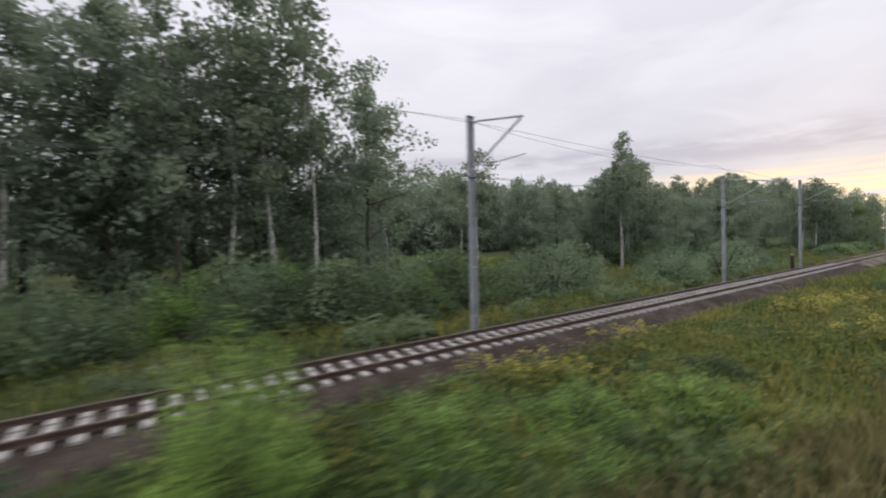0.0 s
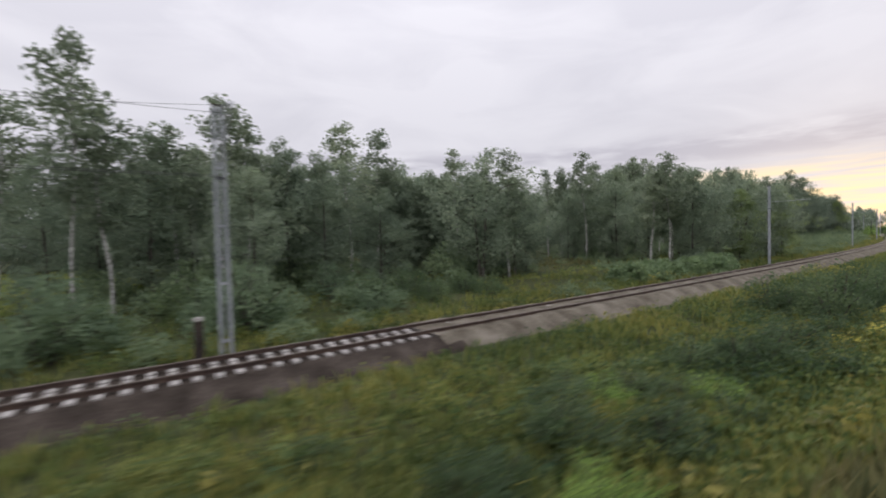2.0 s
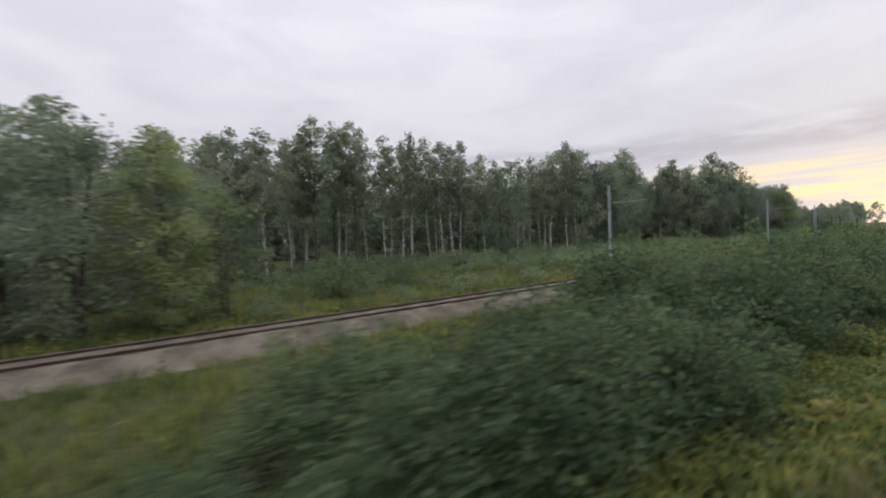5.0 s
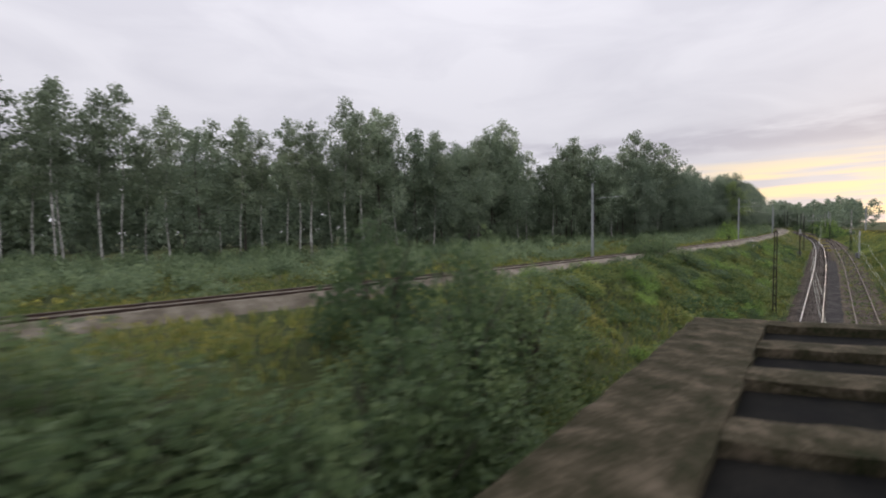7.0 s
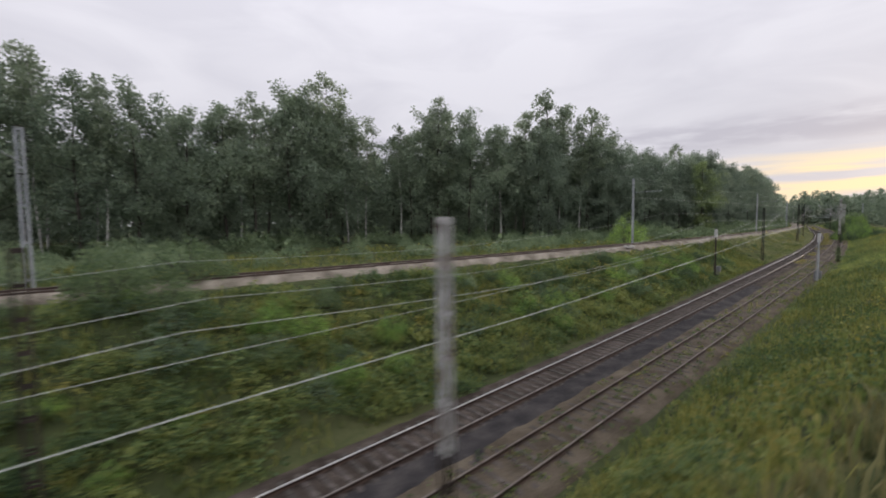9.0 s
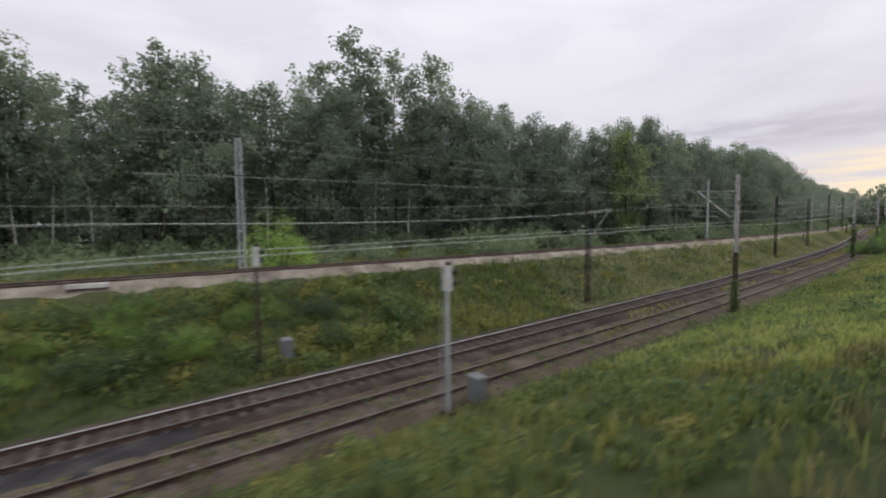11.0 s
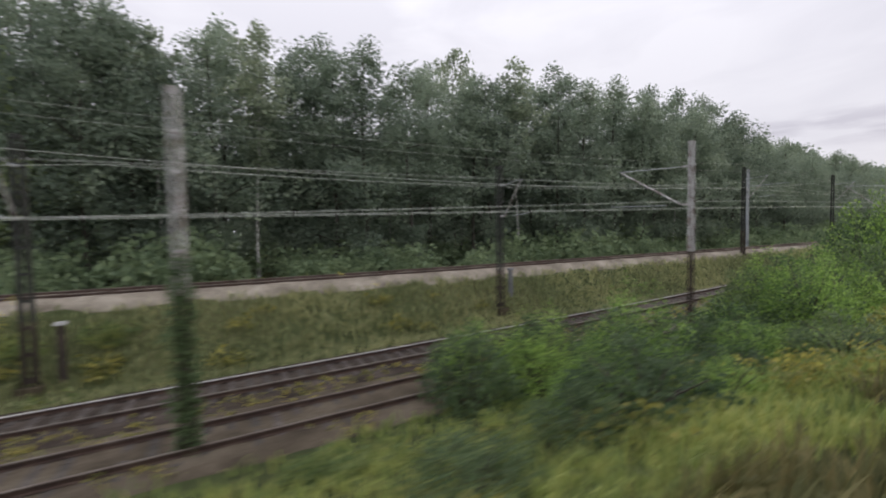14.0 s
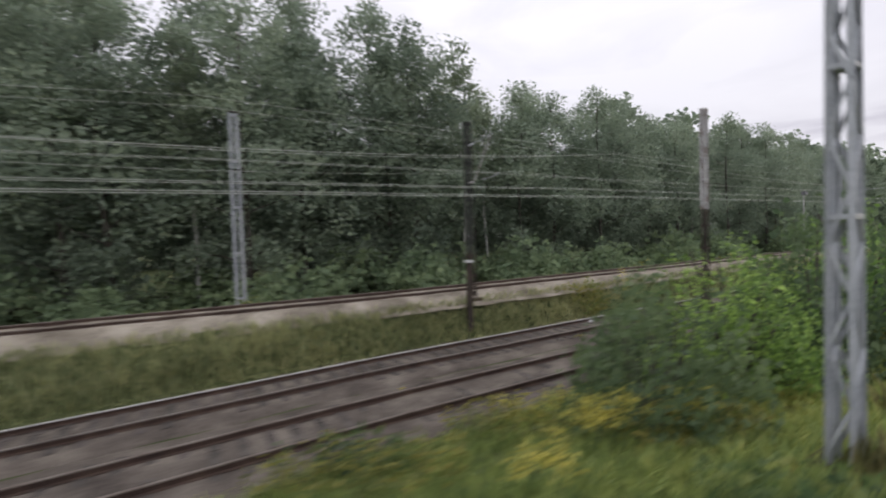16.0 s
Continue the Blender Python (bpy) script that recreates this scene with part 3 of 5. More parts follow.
def tree(name, height, crown_from, width, bark, leaf, seed, clusters, per, spread, size, trunk_r, label, lean=0.03, droop=0.0, shape=0.5, stems=1, lump=False):
    """shape: where, between crown_from and the top, the crown is widest."""
    rng, rnd = np.random.default_rng(seed), random.Random(seed)
    top = thing(name, 0, 0, -500, label=label, category="tree")
    bm, tips = bmesh.new(), []
    for s in range(stems):
        base = Vector((rnd.uniform(-0.4, 0.4), rnd.uniform(-0.4, 0.4), -0.3)) if stems > 1 else Vector((0, 0, -0.3))
        lx, ly = rnd.gauss(0, lean) + (0.10 * math.cos(s * 2.4) if stems > 1 else 0), rnd.gauss(0, lean) + (0.10 * math.sin(s * 2.4) if stems > 1 else 0)
        hh = height * (1.0 if s == 0 else rnd.uniform(0.75, 0.95))
        line = [base + Vector((lx * z + 0.12 * math.sin(z * 0.5 + seed), ly * z + 0.12 * math.cos(z * 0.45 + seed * 2), z)) for z in np.linspace(0, hh * 0.96, 9)]
        stem(bm, line, trunk_r, trunk_r * 0.12, 7)
        limbs = max(7, int(clusters / (14 if lump else 9) / stems))
        for k in range(limbs):
            u = (k + rnd.random()) / limbs
            z = hh * (crown_from + (0.97 - crown_from) * u)
            fz = z / (hh * 0.96) * 8
            i = min(7, int(fz))
            p = line[i].lerp(line[i + 1], min(1, fz - i))
            # width of the crown at this height
            w = (u / shape) ** 0.6 if u < shape else ((1 - u) / (1 - shape)) ** 0.7
            reach = width * 0.5 * max(0.14, w) * rnd.uniform(0.5, 1.3)
            ang = k * 2.399 + rnd.uniform(-0.5, 0.5)
            rise = rnd.uniform(0.15, 0.7) * (1 - 0.6 * droop)
            mid = p + Vector((math.cos(ang) * reach * 0.55, math.sin(ang) * reach * 0.55, reach * rise * 0.6))
            end = p + Vector((math.cos(ang) * reach, math.sin(ang) * reach, reach * (rise - droop * 0.8)))
            stem(bm, [p, mid, end], trunk_r * 0.28 * (1 - u * 0.6), 0.012, 4)
            n = max(2, round(clusters / limbs / stems * (0.25 + 1.1 * w)))
            for q in range(n):
                t = 0.35 + 0.7 * (q + rnd.random()) / n if not lump else 0.5 + 0.58 * (q + rnd.random()) / n
                c = p.lerp(mid, t * 2) if t < 0.5 else mid.lerp(end, (t - 0.5) * 2)
                off = reach * (0.27 if lump else 0.22)
                tips.append((c.x + rnd.gauss(0, off), c.y + rnd.gauss(0, off), c.z + rnd.gauss(0, off * 0.8) - droop * rnd.random() * 0.8))
    part("trunk", bm, bark, top, smooth=True)
    v, f = leaf_arrays(rng, np.array(tips), per, spread, size, 0.8, droop)
    part("crown", leaf_mesh("crown", v, f), leaf, top)
    return top


def bush(name, height, width, leaf, seed, clusters, per, spread, size, label, category="bush"):
    rng, rnd = np.random.default_rng(seed), random.Random(seed)
    top = thing(name, 0, 0, -500, label=label, category=category)
    bm, tips = bmesh.new(), []
    for k in range(9):
        ang, r = k * 2.4 + rnd.random(), width * 0.5 * rnd.uniform(0.25, 0.9)
        end = Vector((math.cos(ang) * r, math.sin(ang) * r, height * rnd.uniform(0.5, 0.95) * (1 - 0.35 * (r / width * 2) ** 2)))
        stem(bm, [Vector((end.x * 0.08, end.y * 0.08, -0.2)), Vector((end.x * 0.5, end.y * 0.5, end.z * 0.6)), end], 0.035 + height * 0.006, 0.008, 4)
    part("stem", bm, BARK, top)
    for k in range(clusters):
        ang, r = rnd.random() * 6.283, math.sqrt(rnd.random())
        hz = height * (1 - 0.55 * r ** 2.2) * (0.75 + 0.25 * math.sin(ang * 3 + seed))
        tips.append((math.cos(ang) * r * width * 0.5, math.sin(ang) * r * width * 0.5, hz * rnd.random() ** 0.55))
    v, f = leaf_arrays(rng, np.array(tips), per, spread, size, 0.8)
    v[:, 2] = np.maximum(v[:, 2], -0.1)
    part("foliage", leaf_mesh("foliage", v, f), leaf, top)
    return top


JOINED = {}


def drop_in(key, proto, x, y, scale=1.0, turn=0.0, sink=0.1, tall=1.0, thin=2, grow=1.4):
    """Keeps a thinned copy of a plant for the one mesh of kind stuff named key."""
    m = pose(x, y, float(ground_z(x, y)) - sink, 0, 0, turn) @ Matrix.Diagonal((scale, scale, scale * tall, 1))
    m = np.array(m)
    for o in proto.children:
        if o.name.split(".")[0] not in ("crown", "foliage"):
            continue
        v = np.empty(len(o.data.vertices) * 3, np.float32)
        o.data.vertices.foreach_get("co", v)
        v = v.reshape(-1, 4, 3)[::thin]
        mid = v.mean(1, keepdims=True)
        v = mid + (v - mid) * grow
        JOINED.setdefault(key, []).append((v.reshape(-1, 3) @ m[:3, :3].T + m[:3, 3]).astype(np.float32))


def finish_joined(key, mat, label, category):
    v = np.concatenate(JOINED[key])
    me = leaf_mesh(key, v, np.arange(len(v)).reshape(-1, 4))
    me.materials.append(mat)
    return tagged(new(key, me), label, category, kind="stuff")


def place(proto, x, y, scale=1.0, turn=0.0, sink=0.1, tall=1.0, group=""):
    ob = copy_thing(proto, pose(x, y, float(ground_z(x, y)) - sink, 0, 0, turn))
    ob.scale = (scale, scale, scale * tall)
    if group:
        ob["group"] = group
    return ob


# kinds of trees, built once and copied along the line
L_BIRCH = "tall birch with pale trunk and thin grey-green crown"
L_DARK = "dense dark green broadleaf tree at the wood's edge"
L_POPLAR = "tall broadleaf tree with open spreading green crown"
PROTO = {
    "birch": [tree("birch_tree", 20, 0.42, 5.0, BIRCH_BARK, LEAF_BIRCH, 11 + k, 160, 16, 0.48, 0.36, 0.15, L_BIRCH, 0.025, 0.5, 0.45) for k in range(4)],
    "dark": [tree("broadleaf_tree", 18, 0.05, 9.5, BARK, LEAF_DARK, 31 + k, 300, 28, 0.62, 0.35, 0.22, L_DARK, 0.02, 0.1, 0.36, lump=True) for k in range(4)],
    "lime": [tree("broadleaf_tree", 18, 0.05, 8.5, BARK, LEAF_LIME, 61 + k, 300, 24, 0.60, 0.38, 0.2, "pale yellow-green broadleaf tree at the wood's edge", 0.02, 0.1, 0.4, lump=True) for k in range(2)],
    "fine": [tree("broadleaf_tree", 18, 0.05, 9.5, BARK, LEAF_OAK, 41 + k, 330, 38, 0.60, 0.28, 0.22, L_DARK, 0.02, 0.1, 0.36, lump=True) for k in range(4)],
    "open": [tree("poplar_tree", 24, 0.26, 9.5, BARK, LEAF_BIRCH, 51 + k, 230, 17, 0.55, 0.44, 0.24, L_POPLAR, 0.02, 0.05, 0.5) for k in range(3)],
    "round": [tree("broadleaf_tree", 12, 0.06, 9.0, BARK, LEAF_DARK, 81 + k, 260, 26, 0.58, 0.30, 0.2, "round-headed dark green tree beside the track", 0.02, 0.1, 0.58, stems=2, lump=True) for k in range(2)],
    "young": [tree("young_tree", 9, 0.10, 4.2, BARK, LEAF_BUSH, 71 + k, 110, 16, 0.38, 0.26, 0.09, "young leafy tree with slender trunk", 0.03, 0.1, 0.4, 2) for k in range(3)],
    "back": [tree("wood_tree", 18, 0.03, 9.5, BARK, LEAF_DARK, 91 + k, 170, 12, 0.85, 0.72, 0.2, "dark tree deep inside the wood", 0.02, 0.1, 0.45) for k in range(2)],
}
BUSHES = {
    "green": [bush("bush", 2.2, 3.2, LEAF_BUSH, 111 + k, 150, 16, 0.23, 0.14, "leafy green bush beside the railway") for k in range(4)],
    "grey": [bush("willow_bush", 3.4, 4.6, LEAF_WILLOW, 121 + k, 110, 15, 0.32, 0.22, "grey-green willow bush behind the track", "bush") for k in range(3)],
    "fresh": [bush("bright_bush", 2.4, 2.8, LEAF_FRESH, 131 + k, 230, 26, 0.21, 0.085, "bright yellow-green leafy bush") for k in range(2)],
    "dense": [bush("shrub", 2.6, 2.9, LEAF_BUSH, 171 + k, 190, 15, 0.20, 0.135, "dense dark green shrub on the verge") for k in range(4)],
    "knotweed": [bush("knotweed_clump", 2.3, 3.2, LEAF_KNOT, 161 + k, 70, 13, 0.26, 0.34, "pale green knotweed clump behind the track", "bush") for k in range(3)],
    "weed": [bush("weed_clump", 1.0, 1.5, LEAF_BUSH, 141 + k, 40, 12, 0.14, 0.13, "tall green weeds on the verge", "weeds") for k in range(3)],
    "yellow": [bush("goldenrod_clump", 0.9, 1.3, LEAF_YELLOW, 151 + k, 40, 12, 0.13, 0.11, "yellowing goldenrod clump on the verge", "weeds") for k in range(3)],
}


def wood_edge(x):
    """The front of the wood."""
    return np.interp(x, [60, 100, 140, 166, 218, 236, 262, 310, 360, 387, 408, 426, 457, 472, 520], [66, 66, 66, 70, 73, 76, 90, 86, 86, 95, 102, 109, 126, 134, 158])


def wood_top(x):
    """Height of the wood's skyline."""
    return np.interp(x, [130, 152, 164, 180, 190, 205, 219, 229, 239, 247, 260, 270, 274, 284, 295, 309, 323, 327, 345, 362, 378, 397, 432, 449, 483, 520],
                     [16.0, 19.3, 21.4, 22.6, 17.4, 18.0, 23.4, 23.0, 17.6, 19.6, 24.5, 22.0, 19.5, 23.0, 20.5, 23.0, 22.0, 19.5, 17.5, 18.5, 17.3, 17.2, 16.2, 15.4, 13.6, 13.0])


def build_wood():
    rnd = random.Random(5)
    for row, (gap, step) in enumerate(((0, 3.6), (4.5, 4.2), (10, 6.0))):
        x = 128.0
        while x < 620:
            px = x + rnd.uniform(-1.3, 1.3)
            py = float(wood_edge(px)) + gap + rnd.uniform(-1.6, 1.6) + (max(0, px - 520) * TAIL)
            birchy = 0.85 if px < 232 else (0.35 if px < 300 else 0.08)
            if row >= 2:
                p = rnd.choice(PROTO["back"])
                base = 18.0
            elif rnd.random() < birchy:
                p, base = rnd.choice(PROTO["birch"]), 20.0
            elif px < 320 and rnd.random() < 0.3:
                p, base = rnd.choice(PROTO["open"]), 24.0
            else:
                p, base = rnd.choice(PROTO["fine" if 300 < px < 500 else "dark"]), 18.0
            want = (float(wood_top(px)) + 4.2) * rnd.uniform(0.88, 1.06)
            if row >= 2:
                want *= 1.25 if px > 458 else (0.55 if px < 300 else 0.7)
            k = want / base
            if row >= 2:
                drop_in("inner_wood", p, px, py, k ** 0.6, rnd.uniform(0, 360), 0.1, k ** 0.4, 2, 1.35)
            else:
                place(p, px, py, k ** 0.6, rnd.uniform(0, 360), 0.1, k ** 0.4, "trees of the wood")
            x += step * rnd.uniform(0.75, 1.3)


def build_far_wood():
    """Distant woods that close the view."""
    rnd = random.Random(8)
    for k in range(370):
        x = -200 + k * 2.0 + rnd.uniform(-2, 2)
        y = 104 + 0.08 * x + rnd.uniform(-8, 12) + max(0, x - 390) * 0.55
        tall = rnd.uniform(0.8, 1.1)
        if x > 125:        # set back behind the nearer wood
            y, tall = y + 22, tall * 1.4
        elif x > 44:
            tall *= 1.3
        thin, grow = (1, 0.9) if -40 < x < 125 else (3, 1.9)
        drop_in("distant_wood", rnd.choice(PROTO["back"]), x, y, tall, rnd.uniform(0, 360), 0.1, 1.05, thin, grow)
        if 30 < x < 130:       # a second row closes the gaps
            drop_in("distant_wood", rnd.choice(PROTO["back"]), x + 1, y + 11, tall * 0.92, rnd.uniform(0, 360), 0.1, 1.0, 1, 1.0)
    # the wood past the bend closes the line of sight
    for k in range(230):
        x = rnd.uniform(520, 860)
        y = rnd.uniform(104 + (x - 500) * 0.26, 130 + (x - 500) * 0.75)
        if abs(y - float(own_y(x)) - 8) < 22 and x < 600:
            continue
        drop_in("distant_wood", rnd.choice(PROTO["back"]), x, y, rnd.uniform(0.8, 1.1), rnd.uniform(0, 360), 0.1, 1.0, 3, 1.7)
    # trees where the lines run out of sight
    for k in range(90):
        x = rnd.uniform(505, 640)
        y = float(far_y(x)) + rnd.uniform(7, 46)
        drop_in("distant_wood", rnd.choice(PROTO["back"]), x, y, rnd.uniform(0.85, 1.1), rnd.uniform(0, 360), 0.1, 1.05, 3, 1.6)
    for k in range(60):
        x = rnd.uniform(600, 700)
        y = float(own_y(x)) + rnd.uniform(-60, 40)
        drop_in("distant_wood", rnd.choice(PROTO["back"]), x, y, rnd.uniform(0.95, 1.25), rnd.uniform(0, 360), 0.1, 1.1, 3, 1.7)
    finish_joined("inner_wood", LEAF_DARK, "dark closed foliage inside the wood", "woods")
    finish_joined("distant_wood", LEAF_HAZED, "distant dark green woods along the horizon", "woods")


# single trees by stretch of the line: kind, x, y, height over ground, width factor
GROVE_AT_START = (
    ("dark", 15, 37.5, 19.6, 0.9), ("birch", 17.3, 38, 16.5, 1.3), ("birch", 9.4, 34, 25, 1.15), ("birch", 6.5, 36, 24, 1.4), ("birch", 3.2, 35, 23, 1.4), ("dark", 1, 39, 19, 1), ("dark", 6.2, 39.5, 16, 1), ("dark", 11.5, 40, 15, 0.9),
    ("birch", 6, 34, 19, 1.2), ("dark", -4, 36, 20, 1), ("open", 0, 33, 20, 0.9), ("dark", -11, 34, 20, 1), ("open", -15, 38, 21, 0.9),
    ("birch", -8, 31, 18, 1.2), ("dark", 10, 42, 18, 0.9),
)
BIRCHES = (
    ("birch", 40.6, 54.5, 18.0, 1.5), ("birch", 38.5, 56, 14.5, 1.4), ("birch", 49.6, 34.6, 17.6, 0.95), ("birch", 51.5, 35.5, 14, 1.3), ("dark", 53.5, 40, 13, 0.9),
    ("birch", 58.3, 39.5, 16, 1.4), ("birch", 60.5, 41.5, 14.5, 1.3), ("dark", 56, 44, 12.5, 0.9), ("dark", 64, 42, 12.5, 0.9), ("birch", 71.2, 44.0, 16.5, 1.4),
    ("birch", 55.2, 41, 14, 1.2), ("dark", 67, 39, 12, 0.9), ("birch", 76.5, 50, 17.5, 1.3), ("dark", 60, 33, 9.5, 0.8), ("dark", 71, 36, 9, 0.8),
)
MIXED_TREES = (
    ("round", 82.0, 35.0, 12.6, 0.95), ("dark", 84.6, 37.5, 11.5, 0.9), ("birch", 86.4, 36.2, 13.6, 1.1), ("dark", 88.4, 37.2, 10.8, 0.85), ("round", 89.6, 41.5, 11.0, 0.85), ("dark", 91.2, 38.6, 9.0, 0.7), ("dark", 87.5, 45, 12, 0.9), ("birch", 86.7, 46.5, 15.5, 1.2), ("dark", 83.5, 49, 13, 0.9), ("dark", 79, 52, 13, 0.9),
    ("birch", 111.4, 32.2, 14.6, 1.25), ("birch", 109.8, 34.0, 12.4, 1.2), ("dark", 114.6, 31.2, 12.2, 0.85), ("dark", 118.4, 33, 13.0, 0.9), ("birch", 112.6, 47, 17.4, 1.2),
    ("dark", 116, 44, 14.5, 0.9), ("dark", 113, 36.5, 12.5, 0.8), ("birch", 114.2, 33.5, 14, 1.1), ("birch", 120, 47, 16, 1.1),
)
TREES_BEFORE_BIRCH_WOOD = (
    ("round", 121.2, 31.4, 12.2, 0.8), ("lime", 124.6, 29.6, 10.0, 0.8), ("round", 127.4, 30.2, 12.2, 0.95), ("round", 130.8, 31.8, 11.6, 0.85), ("round", 134.2, 29.8, 11.7, 0.85),
    ("lime", 138.2, 29.4, 11.0, 0.8), ("dark", 137.5, 33.5, 11.5, 0.9), ("young", 141.5, 31, 8.5, 1), ("dark", 131, 42, 14, 0.9), ("birch", 141, 52, 16, 1.1),
    ("birch", 147, 58, 18, 1.1),
)
TALL_TREES = (
    ("open", 310.5, 86.5, 34, 1.25), ("open", 316.5, 89.5, 32, 1.1), ("open", 304.5, 88, 29, 1), ("open", 321, 87, 31, 1.1), ("fine", 328, 86, 24.5, 1),
    ("open", 284, 88.5, 30, 1.05), ("open", 263, 91, 33, 1.1), ("open", 258, 93, 28, 1), ("open", 391, 119, 33, 0.9), ("fine", 386, 104, 24, 0.9),
    ("lime", 354.6, 82.2, 19.5, 1.0), ("fine", 361.2, 84.2, 23, 0.85), ("open", 339, 99, 28, 0.9), ("fine", 334, 96, 27, 0.8), ("fine", 416.5, 109, 23.5, 0.95), ("fine", 422.5, 111, 24, 0.95), ("fine", 428.5, 113, 23.5, 0.9),
)


def build_single_trees():
    rnd = random.Random(12)
    heights = {"birch": 20.0, "dark": 18.0, "fine": 18.0, "lime": 18.0, "open": 24.0, "young": 9.0, "round": 12.0, "back": 18.0}
    for kind, x, y, h, w in itertools.chain(GROVE_AT_START, BIRCHES, MIXED_TREES, TREES_BEFORE_BIRCH_WOOD, TALL_TREES):
        h *= 1.12 if x < 34 else (1.1 if x < 150 else 1.0)
        k = h / heights[kind]
        s = w * k ** 0.5
        place(rnd.choice(PROTO[kind]), x, y, s, rnd.uniform(0, 360), 0.1, k / s)
    for _ in range(50):
        x = rnd.uniform(46, 138)
        y = float(far_y(x)) + rnd.uniform(25, 44)
        if 87 < x < 110:         # a clearing runs back between the groups
            continue
        k = rnd.uniform(0.62, 0.82)
        place(rnd.choice(PROTO["dark"] + PROTO["birch"][:1]), x, y, k, rnd.uniform(0, 360), 0.1, 1.0)
    for _ in range(14):
        x = rnd.uniform(-24, 6)
        y = rnd.uniform(30, 46)
        place(rnd.choice(PROTO["dark"] + PROTO["open"]), x, y, rnd.uniform(0.8, 1.0), rnd.uniform(0, 360), 0.1, 1.05)


def scatter(kind, n, x0, x1, near, far_line, h0, h1, seed, group="", wide=1.0, join=""):
    """Bushes between two lines, with heights between h0 and h1."""
    rnd = random.Random(seed)
    own = {"dense": 2.6, "knotweed": 2.3, "green": 2.2, "grey": 3.4, "fresh": 2.4, "weed": 1.0, "yellow": 0.9}
    for _ in range(n):
        x = rnd.uniform(x0, x1)
        a, b = float(near(x)), float(far_line(x))
        y = a + (b - a) * rnd.random()
        k = rnd.choice(kind)
        h = rnd.uniform(h0, h1)
        s = h / own[k]
        w = wide * s ** 0.75
        if join:
            drop_in(join, rnd.choice(BUSHES[k]), x, y, w, rnd.uniform(0, 360), 0.12, s / w, *({"verge_herbs": (2, 1.3), "slope_scrub": (3, 1.5)}.get(join, (4, 1.9))))
        else:
            place(rnd.choice(BUSHES[k]), x, y, w, rnd.uniform(0, 360), 0.12, s / w, group)


def line_of(f, off):
    return lambda x: f(x) + off


# large bushes by stretch of the line: x, y, height, width, kind
BUSHES_FIRST_VERGE = (
    (0.6, 7.2, 3.9, 2.6, "fresh"), (4.2, 6.8, 1.9, 3, "fresh"), (7.6, 6.4, 1.5, 2.8, "fresh"), (10.5, 5.6, 1.3, 2.6, "fresh"), (13.5, 6.4, 1.2, 2.4, "green"), (6.0, 4.9, 1.0, 2.4, "fresh"), (-2.2, 6.8, 2, 2.6, "green"), (40.9, 7, 1.9, 2.6, "green"),
    (43.5, 7.4, 1.7, 2.4, "green"), (60.9, 3.8, 1.7, 1.7, "fresh"), (57.2, 6.0, 1.0, 1.7, "fresh"), (59.7, 5.5, 1.3, 1.8, "green"), (62.6, 5.9, 1.6, 2.0, "dense"), (72, 6.2, 2, 2.8, "dense"), (75, 6.6, 1.9, 2.6, "dense"), (81.5, 7.2, 2.8, 2.8, "dense"), (84.5, 7.6, 3, 3, "dense"),
    (88, 7, 2.8, 3, "dense"), (104.5, 6.9, 2.6, 2.6, "dense"), (107.5, 7.8, 3, 2.6, "dense"), (111, 7.2, 2.8, 2.8, "dense"),
)
BUSHES_BY_BRIDGE = (
    (200.5, 13.5, 6.2, 4.6, "green"), (203.5, 16, 6.4, 4.4, "green"), (198, 11.5, 5.4, 4.4, "green"), (206, 18.5, 5.6, 4, "green"), (201.5, 19, 6, 4.6, "green"),
    (244, 35, 3.2, 3.8, "green"), (247, 34, 2.2, 3, "green"), (302.1, 56.9, 5.2, 5.4, "fresh"), (208.5, 18, 5, 4.6, "dense"),
    (205, 14.6, 4.8, 4.2, "dense"),
)
BUSHES_LAST_VERGE = (
    (386, 67.5, 2.7, 3.4, "fresh"), (391.5, 67, 3.4, 3.6, "fresh"), (394.2, 66.6, 1.2, 3, "green"), (399.8, 68.6, 3.7, 3.2, "fresh"), (397.4, 66.2, 1.0, 2.6, "fresh"),
    (389, 69.5, 2.4, 3, "green"), (402.5, 73.6, 4.0, 3.8, "fresh"), (405.5, 75, 4.2, 4.2, "green"), (400.5, 69.5, 2.8, 3.4, "green"), (403.5, 71, 3.6, 3.4, "fresh"),
    (406.5, 72.2, 3.7, 3.2, "green"), (407.6, 74.4, 4.0, 3.6, "fresh"), (404.8, 73, 3.9, 3.2, "fresh"), (408.5, 73, 3.6, 3.2, "fresh"), (397, 69, 1.1, 3, "dense"),
    (385.5, 65.6, 2.9, 3.0, "green"), (388, 66.4, 3.0, 3.2, "fresh"), (390, 65.4, 2.7, 3.0, "dense"), (393.5, 67.6, 2.2, 3.2, "green"), (396, 68.6, 1.5, 3.2, "dense"),
    (403.2, 72.6, 3.5, 3.3, "fresh"), (401.4, 73.6, 3.2, 3.2, "green"), (405, 74.2, 3.0, 3.4, "fresh"), (399.4, 72.8, 1.9, 2.8, "fresh"),
)
